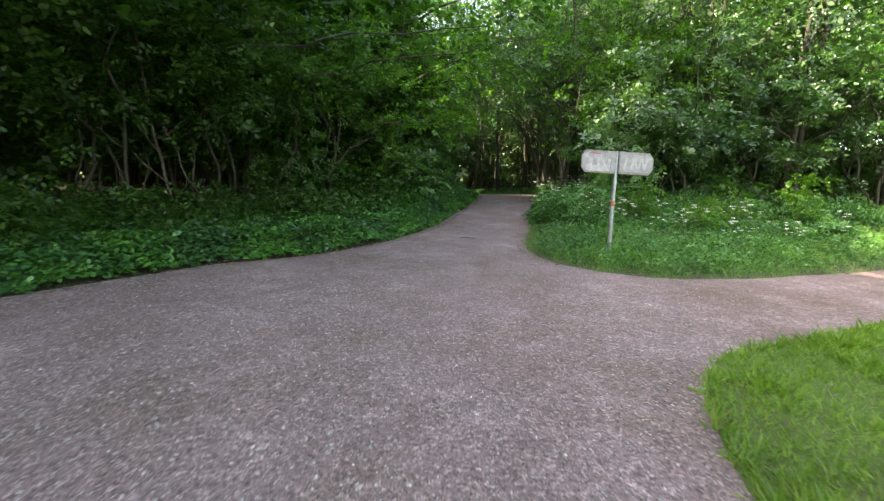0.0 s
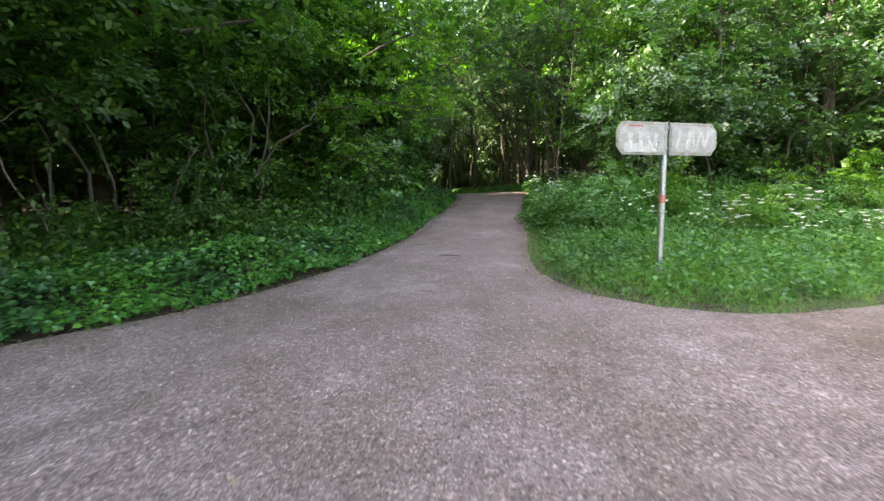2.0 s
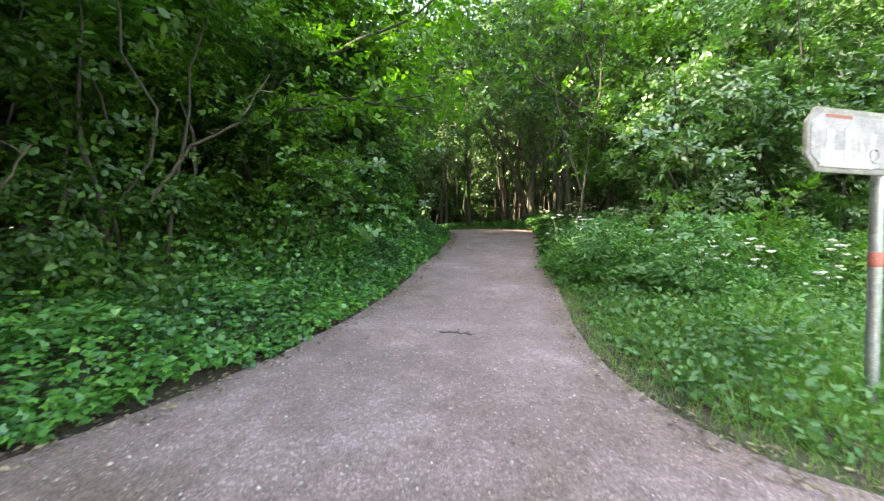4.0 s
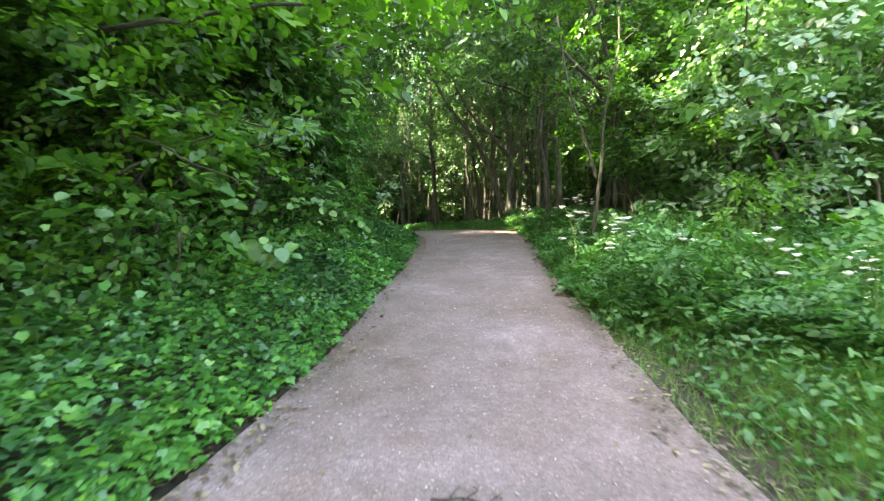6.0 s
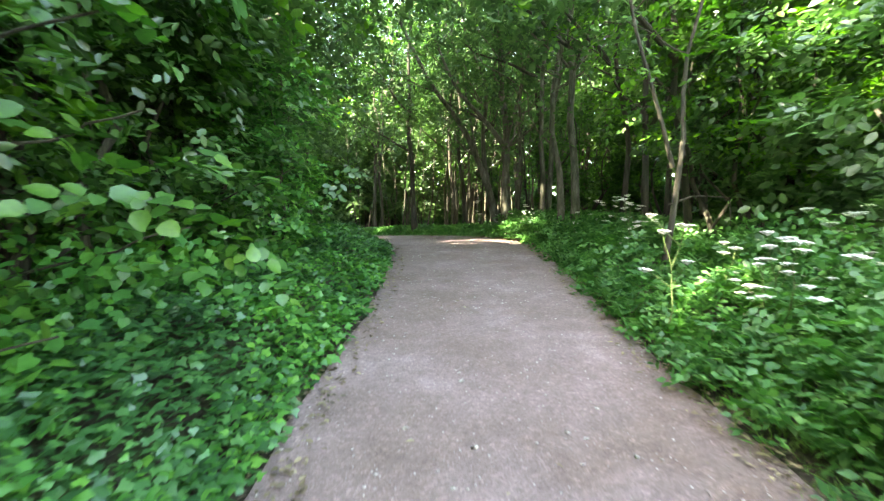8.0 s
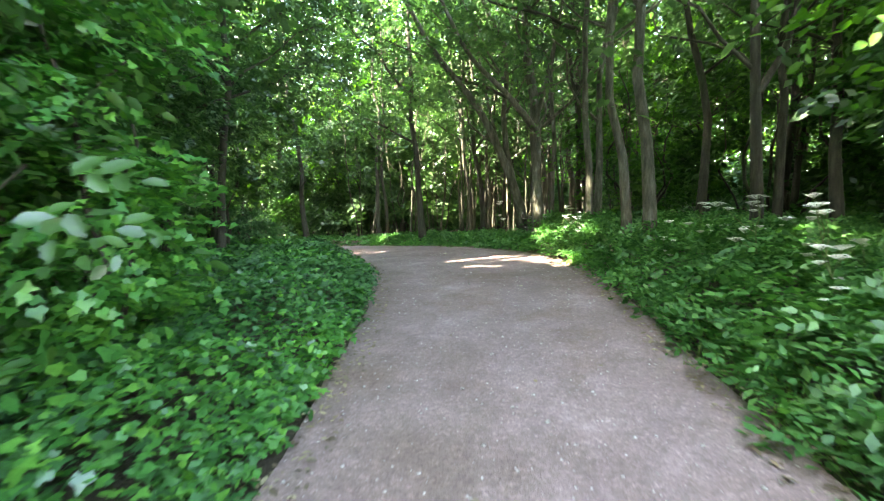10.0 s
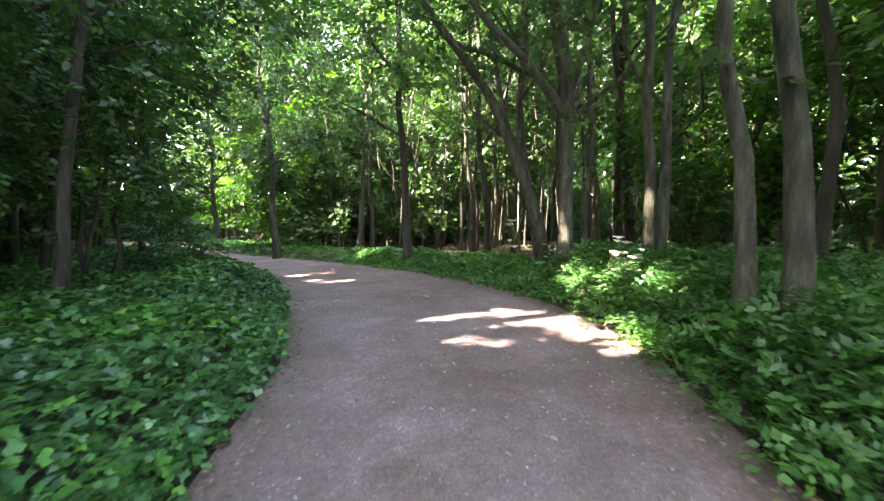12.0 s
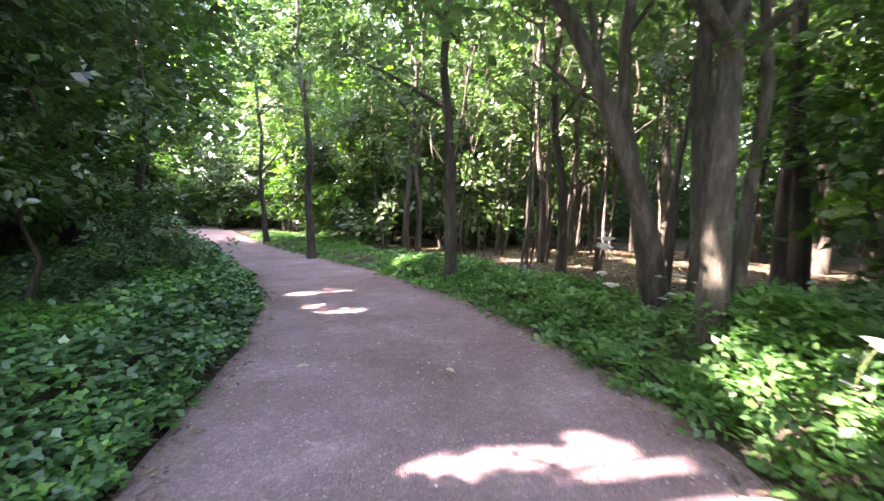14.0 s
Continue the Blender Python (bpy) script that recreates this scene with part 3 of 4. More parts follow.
for x, y, r, h in ((-2.3, 20.6, 1.1, 4.4), (-2.3, 22.6, 1.1, 4.6), (-1.6, 24.8, 0.9, 4.2)):
    shrub(x, y, r, r, h, "leafy bush hanging over the ivy", L_SHRUB, 220, 22, 0.1, "oval", 0.7, 3, HEDGE)
shrub(-0.5, 18.0, 0.55, 0.6, 3.3, "broken tree stump thickly clad in glossy ivy", L_IVY, 360, 24, 0.072, "lobed", 0.1, 3, "", 0.16)
for x, y in ((-15, 8.5), (-12.5, 10.5), (-10.3, 12.3), (-8.2, 14), (-6.2, 15.8), (-4.6, 17.6), (-3.2, 16.5), (-16, 4), (-18, -1), (-4.6, 19.2), (-14, 6.0), (-17, 7.2), (-19.5, 3)):
    shrub(x, y, 2.4, 2.3, 8.5, "tall dark shrub inside the dense wood", L_HEDGE, 280, 22, 0.26, "leafy", 0.2, 4, HEDGE, 0.4)

MEADOW = "shrubs behind the flowering verge"
for x, y, rx, ry, h, mat, leaf, low in (
        (6.0, 16.4, 1.0, 1.0, 4.6, L_SHRUB, 0.10, 0.35), (6.3, 14.4, 1.4, 1.3, 5.2, L_PALE, 0.11, 0.3), (8.2, 14.6, 1.6, 1.4, 6.0, L_SHRUB, 0.11, 0.5),
        (10.4, 15.4, 1.8, 1.5, 6.2, L_SHRUB, 0.11, 0.9), (12.7, 15.0, 1.9, 1.6, 6.6, L_SHRUB, 0.12, 1.1), (15.2, 14.5, 2.0, 1.8, 7.0, L_SHRUB, 0.12, 0.9),
        (7.2, 16.6, 1.7, 1.7, 7.5, L_LIME, 0.12, 0.9), (10, 18, 2.2, 2.0, 8.0, L_SHRUB, 0.13, 0.7), (13.5, 18, 2.4, 2.2, 8.5, L_SHRUB, 0.13, 0.7),
        (17.5, 17, 2.5, 2.4, 8.5, L_SHRUB, 0.13, 0.5)):
    shrub(x, y, rx, ry, h, "pale grey-green leafy shrub behind the grass" if mat is L_PALE else "tall green leafy shrub behind the grass", mat, 340, 22, leaf * 1.25, "oval" if y < 15.2 else "leafy", low * 0.25, 4, MEADOW)

for x, y, h in ((4.0, 11.3, 1.25), (5.5, 11.9, 1.5), (6.7, 11.2, 1.3), (3.3, 12.9, 1.1), (8.2, 11.8, 1.5), (4.7, 13.3, 1.7), (10.2, 12.2, 1.6)):
    shrub(x, y, 0.34, 0.34, h, "young bright green elder shoot among the grass", L_HERB if x < 4.2 else L_LIME, 70, 18, 0.085, "oval", 0.25, 3, "young shoots in the meadow", 0.12, M_STEM)

# trunks that stand by the path
NEAR = "trees beside the path"
SPARSE = (130, 28, 2.8, 4.6, 10.5, 0.4)
tree(5.45, 23.75, [(0, 0, 0.05, 0.5, 10, 0.125), (0.42, 0.85, 0.2, 1.3, 10, 0.12), (0.3, 1.35, -0.9, 2.2, 9.5, 0.1), (0.62, 0.5, 1.0, 1.0, 9.5, 0.07)], SPARSE,
     "grey multi-stemmed tree with one stem leaning over the path", M_BARK, L_CANOPY, NEAR, 0.15, "leafy",
     arms=[([(0.24, 1.15, -0.3), (0.12, 1.15, 0.9), (-0.42, 1.2, 2.2), (-0.8, 1.2, 3.1), (-1.4, 1.3, 3.95), (-2.1, 1.5, 4.8), (-3.0, 1.8, 6.8)], 0.12),
           ([(0.0, 0.05, 2.55), (-0.28, -0.1, 2.8), (-0.6, -0.1, 3.15), (-0.82, -0.1, 3.4), (-1.6, 0.0, 4.1), (-2.2, 0.2, 5.6)], 0.085),
           ([(0.02, 0.1, 2.7), (0.25, 0.0, 3.6), (0.6, -0.2, 5.4)], 0.06),
           ([(0.3, 1.3, 0.2), (-0.1, 1.5, 1.6), (-0.5, 1.8, 3.4), (-0.9, 2.0, 6.0)], 0.06)])
tree(6.1, 22.75, [(0, 0, 0.1, 0.2, 10, 0.085), (0.28, 0.05, 0.75, 0.3, 10, 0.085)], (100, 26, 2.0, 5, 10, 0.3), "pair of slim grey trunks rising from tall herbs", M_BARK, L_CANOPY, NEAR, 0.15, "leafy")
tree(5.6, 20.76, [(0, 0, -0.3, 0.2, 10, 0.085)], (100, 26, 2.0, 5, 10, 0.3), "slim grey trunk with a slight bend", M_BARK, L_CANOPY, NEAR, 0.15, "leafy")
tree(5.76, 20.46, [(0, 0, -0.1, 0.2, 11, 0.105)], (100, 26, 2.0, 5.5, 11, 0.3), "straight smooth grey trunk in tall herbs", M_BARK, L_CANOPY, NEAR, 0.15, "leafy")
tree(4.2, 16.05, [(0, 0, 0.75, 0.1, 5.5, 0.042)], (60, 24, 1.3, 1.6, 5.6, 0.3), "thin young forked tree in the herbs", M_BARK_DARK, L_LIME, NEAR, 0.1,
     arms=[([(0.16, 0.02, 1.5), (-0.1, 0.0, 2.2), (-0.4, 0.1, 3.2), (-0.6, 0.1, 4.4)], 0.028), ([(0.1, 0, 1.05), (0.35, -0.1, 1.16), (0.72, -0.25, 1.14)], 0.014), ([(0.72, -0.25, 1.14), (0.74, -0.26, 0.8)], 0.009)])
tree(7.32, 20.08, [(0, 0, 0.45, 0.2, 11, 0.088)], (100, 26, 2.6, 5, 11, 0.3), "stout dark trunk inside the wood", M_BARK_DARK, L_CANOPY, NEAR, 0.15, "leafy",
     arms=[([(0.08, 0.04, 2.5), (0.4, -0.1, 3.1), (0.8, -0.2, 4.6)], 0.06)])
tree(8.6, 22.4, [(0, 0, -0.1, 0.2, 10, 0.1)], (100, 26, 2.4, 4.5, 10, 0.3), "slim dark trunk inside the wood", M_BARK_DARK, L_CANOPY, NEAR, 0.15, "leafy")
tree(9.4, 20.4, [(0, 0, 0.3, 0.2, 10, 0.1)], (100, 26, 2.4, 4.5, 10, 0.3), "slim dark trunk inside the wood", M_BARK_DARK, L_CANOPY, NEAR, 0.15, "leafy")
tree(3.45, 28.0, [(0, 0, -0.3, 0.2, 11, 0.11)], (100, 26, 2.4, 4.5, 11, 0.3), "slim tree on the outside of the bend", M_BARK_DARK, L_CANOPY, NEAR, 0.15, "leafy")
tree(2.3, 32.5, [(0, 0, 0.0, 0.3, 10, 0.1), (0.3, 0.1, 0.4, 0.2, 10, 0.08)], (100, 26, 2.4, 4, 10, 0.32), "slim dark twin trunk past the bend", M_BARK_DARK, L_CANOPY, NEAR, 0.15, "leafy")
tree(-0.7, 33.3, [(0, 0, -0.6, 0.3, 9, 0.13)], (100, 26, 2.4, 4, 10, 0.32), "slim dark trunk at the edge of the path", M_BARK_DARK, L_CANOPY, NEAR, 0.15, "leafy")
tree(-4.4, 39.0, [(0, 0, -0.7, 0.3, 9, 0.13)], (100, 26, 2.4, 4, 10, 0.32), "slim dark trunk leaning beside the far path", M_BARK_DARK, L_CANOPY, NEAR, 0.15, "leafy")
tree(6.3, 32.0, [(0, 0, -0.1, 0.3, 9, 0.06)], (100, 26, 2.2, 4, 10, 0.32), "thin straight trunk past the bend", M_BARK_DARK, L_CANOPY, NEAR, 0.15, "leafy")
tree(12.2, 15.2, [(0, 0, 0.2, 0.3, 9, 0.14), (0.5, 0.3, 0.8, 0.3, 9, 0.12)], (100, 26, 2.2, 4, 9, 0.32), "pair of brown trunks under the shrubs", M_BARK_DARK, L_SHRUB, NEAR)
tree(-6.2, 9.7, [(0, 0, -1.3, 0.4, 5, 0.045)], (20, 22, 1.2, 3, 6, 0.25), "thin pale leaning stem at the wood edge", M_TWIG, L_HEDGE, NEAR)

for x, y, h in ((-3.4, 21.3, 7), (-2.4, 24.0, 7.5), (-5.2, 23.5, 8), (-4.2, 27.0, 8), (-6.8, 29.0, 8), (-7.6, 24.8, 8), (-3.0, 29.2, 8)):
    tree(x, y, [(0, 0, rng.uniform(-0.3, 0.3), 0.3, h, 0.075)], (210, 24, 2.3, 1.35, h + 0.5, 0.36), "small woodland tree with low hanging leaves", M_BARK_DARK, L_SHRUB, "low trees over the ivy", 0.115)

tree(-2.9, 17.2, [(0, 0, 1.6, -0.6, 11, 0.13)], (170, 24, 2.9, 4.2, 12, 0.36), "leafy bright green tree leaning over the path", M_BARK_DARK, L_LIME, NEAR, 0.15, "leafy")
tree(5.9, 17.3, [(0, 0, -1.6, -0.2, 10, 0.06)], (120, 24, 2.1, 4.4, 11, 0.34), "leafy bright green tree leaning over the path", M_BARK_DARK, L_LIME, NEAR, 0.15, "leafy")

# out of view: crowns added to keep sky light off the left of the junction
for x, y, tx, ty in ((-9.6, 3.4, 4.6, -0.6), (-13.5, -0.5, 4.4, -1.5)):
    tree(x, y, [(0, 0, tx, ty, 11, 0.2)], (230, 22, 3.6, 6.2, 13, 0.5), "big unseen tree added at the wood edge to shade the junction", M_BARK_DARK, L_HEDGE, NEAR, 0.3, "leafy", 8)

# a third unseen crown, added to deepen the shade on the left gravel
tree(-10.9, 2.4, [(0, 0, 5.6, -1.8, 9.5, 0.24)], (320, 22, 4.8, 5.6, 10.5, 0.5), "big unseen tree added at the wood edge to shade the junction", M_BARK_DARK, L_HEDGE, NEAR, 0.34, "leafy", 8)

for x, y, h, r, low in ((-1.2, 23.3, 10, 2.5, 1.7), (-3.4, 26.4, 11, 2.6, 1.6)):
    tree(x, y, [(0, 0, 0.9, 0.2, h, 0.08)], (300, 28, r, low, h + 1, 0.36), "small woodland tree with low hanging leaves", M_BARK_DARK, L_SHRUB, "low trees over the ivy", 0.11, "leafy")

# the wood farther in: a few kinds of tree, each set down many times
KINDS = []
for k, (r, h, low, lm) in enumerate(((0.08, 10, 3.2, L_CANOPY), (0.12, 12, 4.0, L_CANOPY), (0.06, 8, 2.4, L_LIME), (0.15, 13, 4.5, L_HEDGE))):
    KINDS.append(tree(-9.0 - 4 * k, 26.0 + 2 * k, [(0, 0, rng.uniform(-0.6, 0.6), rng.uniform(-0.4, 0.4), h, r), (0.2, 0.15, rng.uniform(-1, 1.4), 0.5, h * 0.85, r * 0.7)][:1 + k % 2],
                      (78, 20, 2.4 + 0.2 * k, low * 0.9, h + 0.5, 0.42), "slender woodland tree with a thin dark trunk and high leaves", M_BARK_DARK, lm, "trees of the wood", 0.25, "leafy", 6))
spots = []
for _ in range(4000):
    x, y = rng.uniform(-26, 28), rng.uniform(16, 58)
    d = nearest(np.array([(x, y)]))[0][0]
    if d < 1.8 or inside(np.array([(x, y)]))[0] or (x < 1.5 and y < 20) or (0 < x < 8.2 and y < 25.5) or (-4.5 < x < 2 and y < 27):
        continue
    gap = 1.75 if y < 42 else 2.8
    if all((x - a) ** 2 + (y - b) ** 2 > gap * gap for a, b in spots):
        spots.append((x, y))
    if len(spots) >= 135:
        break
for n, (x, y) in enumerate(spots):
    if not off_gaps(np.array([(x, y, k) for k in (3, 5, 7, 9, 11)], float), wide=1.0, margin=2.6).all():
        tree(x, y, [(0, 0, rng.uniform(-0.6, 0.6), rng.uniform(-0.4, 0.4), 11, 0.09)], (90, 20, 2.4, 3.0, 11.5, 0.42), "slender woodland tree with a thin dark trunk and high leaves",
             M_BARK_DARK, L_CANOPY, "trees of the wood", 0.25, "leafy", 5)
        continue
    copy_thing(KINDS[n % 4], pose(x, y, ground_at(x, y), rng.uniform(-3, 3), rng.uniform(-3, 3), rng.uniform(0, 360)))

# tall trees of the wood on the sunny side, which shade the junction and the path
# those south of y -10 stand unseen, added only to darken the junction
for n, (x, y) in enumerate(((-15, 0), (-12.5, 3.2), (-18, 4), (-15.5, 7.5), (-12.3, 12.5), (-9.2, 15.6), (-7.0, 18.5), (-13, 17), (-17, 12), (-19, -4), (-10, 19.5), (-22, 8), (-14, 22), (-6.5, 14.0), (-8, 22.5), (-11, 25.5), (-6.5, 26), (-9.5, 29.5), (-15, 29), (-6.5, 31.5), (-12, 34), (-18, 34), (-19, 24), (-7.6, 20.6), (-9.6, 23.4), (-32, 38), (-29, 32), (-8.4, 27.2), (-8.6, 35), (-16, 10.5), (-25, 14), (-27, 22), (-25, 30), (-25, 38), (-23, 1), (-6, -11), (-11, -13), (-8.5, -10.6), (-16, -15), (-4, -15), (-9, -17), (-14, -11.8))):
    high = 19 if y < 24 else 15 if y < 27.5 else 12
    tree(x, y, [(0, 0, rng.uniform(-0.5, 0.5), rng.uniform(-0.5, 0.5), high, 0.22)], (250 if y < 24 else 160, 18, 3.7, 3.5, high + 2.5, 0.65),
         "tall broadleaf tree of the dense dark wood, set there for shade", M_BARK_DARK, L_HEDGE, "tall trees of the wood", 0.58, "leafy", 7)
# tall trees behind the shrubs and at the end of the wood
for n, (x, y) in enumerate(((17, 21), (14.5, 25.5), (19, 26), (20, 18), (22, 14), (-3.5, 44), (0.5, 42), (4.5, 40.5), (8.5, 38), (11.5, 33), (13, 29.5), (2, 47), (7, 45), (12, 41), (-6.5, 49))):
    high = 13 if y < 35 else 18
    tree(x, y, [(0, 0, rng.uniform(-0.5, 0.5), rng.uniform(-0.5, 0.5), high, 0.17)], (210 if y < 35 else 270, 22, 3.3, 4.0, high + 3, 0.5),
         "tall broadleaf tree at the back of the wood", M_BARK_DARK, L_CANOPY, "tall trees of the wood", 0.36, "leafy", 6)

# boughs that hang over the path from the wood edge
def bough(start, end, label, leaf_mat, n=26, leaf=0.11, spread=0.2, r=0.03, kind="oval"):
    s, e = np.array(start, float), np.array(end, float)
    b = base("bough", *start, label, "branch", "boughs over the path")
    line = stem_line((0, 0, 0), e - s, 0.12, 10, s[1])
    v, f = tube(line, np.linspace(r, 0.006, 10), 6)
    part("limb", mesh_from("limb", v, f, M_BARK_DARK, True), b)
    c = line[rng.integers(2, 10, n)] + rng.normal(size=(n, 3)) * (0.35 if r < 0.05 else 0.7)
    got = shoots(c, 18, leaf, spread * 0.7, outward=0.4)
    part("foliage", foliage_mesh("foliage", got, clear_sky(got, leaf, start), leaf, kind, leaf_mat), b)


bough((-4.5, 8.8, 4.3), (0.4, 6.6, 4.0), "dark leafy bough over the junction", L_HEDGE, 40, 0.12)
bough((-3.4, 9.6, 4.0), (1.6, 7.6, 4.3), "dark leafy bough over the junction", L_HEDGE, 40, 0.12)
# the sunlit look of the next two boughs is put into the brighter leaf colour
bough((-2.5, 13.6, 3.7), (0.7, 12.1, 3.7), "green bough hanging over the path, coloured as if sunlit", L_LIME, 26, 0.14)
bough((-1.6, 13.1, 3.9), (0.45, 11.7, 3.3), "green bough hanging over the path, coloured as if sunlit", L_LIME, 13, 0.115, 0.2, 0.02)
bough((-2.2, 13.4, 2.3), (-0.85, 12.9, 2.8), "leafy twig reaching out of the hedge", L_LIME, 22, 0.1, 0.17, 0.015)
bough((-2.2, 14.6, 2.6), (-0.5, 14.0, 2.9), "leafy twig reaching out of the hedge", L_SHRUB, 24, 0.1, 0.17, 0.015)
bough((-1.6, 17.2, 1.8), (0.0, 16.9, 2.7), "leafy twig reaching out of the hedge", L_SHRUB, 26, 0.11, 0.17, 0.015)
bough((-1.6, 18.0, 2.4), (0.1, 17.6, 3.4), "leafy twig reaching out of the hedge", L_SHRUB, 26, 0.11, 0.17, 0.015)
bough((6.0, 14.0, 3.2), (4.3, 12.6, 3.3), "pale leafy bough over the flowers", L_PALE, 18, 0.13)

HAZEL = "broad-leaved hazel twig reaching out over the path edge"
for s, e, n, leaf in (((-2.0, 13.2, 2.7), (-0.75, 12.15, 2.1), 9, 0.1), ((-2.1, 13.4, 3.0), (-0.6, 12.5, 2.6), 10, 0.1), ((-1.9, 14.9, 2.3), (-0.5, 14.4, 2.6), 12, 0.1),
                      ((-1.8, 14.5, 1.2), (-0.75, 14.1, 1.5), 9, 0.09), ((-2.0, 13.9, 0.9), (-1.0, 13.6, 1.3), 8, 0.09), ((-1.9, 15.6, 1.6), (-0.5, 15.1, 2.0), 10, 0.095)):
    bough(s, e, HAZEL, L_HAZEL, n, leaf, 0.12, 0.012, "round")
bough((5.46, 23.72, 3.5), (5.56, 23.5, 3.78), "small bright shoot on the trunk", L_LIME, 5, 0.07, 0.06, 0.006)
for s, e, m in (((-2.5, 16.4, 4.6), (2.0, 15.6, 6.6), L_LIME), ((-2.2, 18.2, 4.4), (2.6, 17.6, 6.8), L_CANOPY), ((5.4, 17.2, 4.6), (1.6, 17.0, 7.0), L_CANOPY),
                ((-2.0, 15.0, 5.0), (1.2, 13.8, 6.6), L_LIME), ((6.0, 19.6, 5.5), (2.6, 19.2, 7.8), L_CANOPY),
                ((-1.8, 17.6, 6.6), (2.5, 18.8, 8.6), L_LIME),
                ((-2.2, 19.6, 6.0), (1.2, 19.4, 8.4), L_CANOPY), ((-2.0, 16.6, 7.8), (2.6, 15.6, 9.4), L_LIME), ((4.6, 18.0, 8.2), (1.0, 18.6, 10.4), L_CANOPY), ((-2.4, 24.5, 5.6), (1.8, 25.6, 8.8), L_CANOPY), ((3.45, 28.0, 6.2), (0.4, 26.8, 9.0), L_CANOPY),
                ((-3.6, 27.6, 5.8), (0.8, 29.6, 9.2), L_CANOPY), ((2.3, 32.5, 6.0), (-0.6, 31.0, 9.2), L_CANOPY), ((-0.6, 22.6, 7.6), (3.0, 22.9, 10.2), L_CANOPY), ((-1.6, 20.6, 5.6), (1.9, 21.2, 7.6), L_CANOPY), ((5.4, 24.6, 5.4), (1.8, 25.4, 7.2), L_CANOPY), ((6.0, 22.9, 6.4), (3.4, 23.8, 7.8), L_CANOPY), ((3.4, 28.1, 5.0), (0.6, 28.6, 6.6), L_CANOPY), ((-2.6, 24.0, 4.4), (0.8, 24.6, 6.2), L_CANOPY), ((5.7, 20.6, 6.2), (3.2, 21.4, 8.2), L_CANOPY), ((6.3, 31.9, 5.6), (3.4, 31.0, 7.2), L_CANOPY)):
    bough(s, e, "leafy bough arching high over the path", m, 75, 0.15, 0.3, 0.05)

# boughs added high on the left to shade the hedge and ivy below
for s, e in (((-9, 8.2, 5.4), (-5, 5.6, 6.2)), ((-7.6, 9.6, 5.8), (-3.4, 7.2, 6.4)), ((-11, 6.0, 5.2), (-7.8, 2.6, 5.8)), ((-6, 11, 6.2), (-1.6, 9.0, 6.8)), ((-12.5, 4, 6.4), (-8.2, 0.6, 7.0))):
    bough(s, e, "broad dark bough added over the junction for shade", L_HEDGE, 110, 0.2, 0.34, 0.06)
shrub(-1.8, 27.6, 0.75, 0.7, 1.5, "low dark evergreen bush beside the ivy", L_IVY_DARK, 160, 24, 0.09, "oval", 0.05, 5, "", 0.15)

for x, y, r in ((8.9, 24.8, 1.5), (10.2, 22.2, 1.7), (11.8, 20, 1.8)):
    shrub(x, y, r, r, 5.0, "dark dense shrub inside the wood", L_HEDGE, 240, 20, 0.17, "leafy", 0.1, 4, "bushes of the wood", 0.3)

for x, y in ((1.5, 36), (3.6, 35), (-0.4, 38.8), (5.6, 36.4), (2.6, 39.2), (7.6, 35.4), (-17.2, 48.4), (-9.2, 50.2), (-12.6, 52.4), (-19.6, 46.2)):
    shrub(x, y, 1.8, 1.8, 6.5, "tall leafy shrub deep in the wood", L_CANOPY, 200, 18, 0.28, "leafy", 0.1, 3, "bushes of the wood", 0.36)

BUSHES = [shrub(-6.5 - 3 * k, 30.5 + 3 * k, 1.3 + 0.2 * k, 1.2, 2.2 + 0.8 * k, "leafy green bush on the woodland floor", m, 96, 16, 0.26, "leafy", 0.1, 4, "bushes of the wood", 0.32)
          for k, m in enumerate((L_SHRUB, L_CANOPY, L_HEDGE))]
taken = []
for _ in range(3000):
    x, y = rng.uniform(-24, 24), rng.uniform(19, 52)
    d = nearest(np.array([(x, y)]))[0][0]
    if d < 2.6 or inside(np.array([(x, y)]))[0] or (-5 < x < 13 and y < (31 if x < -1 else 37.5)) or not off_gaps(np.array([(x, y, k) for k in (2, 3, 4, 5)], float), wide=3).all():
        continue
    if all((x - a) ** 2 + (y - b) ** 2 > 2.3 ** 2 for a, b in taken):
        taken.append((x, y))
    if len(taken) >= 125:
        break
taken += [(-16.5, 51), (-13, 52.5), (-19, 50), (-10, 52.5), (-15, 53.5), (-11.5, 50.5)]
for n, (x, y) in enumerate(taken):
    copy_thing(BUSHES[n % 3], pose(x, y, ground_at(x, y), 0, 0, rng.uniform(0, 360)))

# far woods that close the view, all round
c = []
for _ in range(6500):
    a = rng.uniform(0, 6.283)
    r = rng.uniform(34, 58)
    x, y = 2 + r * math.cos(a), 20 + r * math.sin(a) * 1.05
    if y < -14 or (y < 16 and x > 14 and rng.random() < 0.35):
        continue
    c.append((x, y, 1.5 + rng.uniform(-0.05, 1) * 19))
for _ in range(2200):
    a, r = rng.uniform(0, 6.283), rng.uniform(36, 50)
    if math.sin(a) > -0.7:
        c.append((2 + r * math.cos(a), 20 + r * math.sin(a), rng.uniform(1.5, 4.5)))
at = sprays(np.array(c), 14, 0.75, 0.6)
tagged(new("far_woods", leaves("far_woods", at, rng.uniform(0.7, 1.3, len(at)) * 1.1, "leafy", L_CANOPY, 0.4, 0.3)), "hazy green mass of distant woodland leaves", "woods", kind="stuff")


# ---------- plants on the ground ----------
def scatter(n, box, keep):
    p = np.stack([rng.uniform(box[0], box[1], n), rng.uniform(box[2], box[3], n)], 1)
    z, d = bank(p)
    m = keep(p, d)
    return p[m], z[m], d[m]


left_x = lambda y: np.interp(y, [q[1] for q in LEFT], [q[0] for q in LEFT])


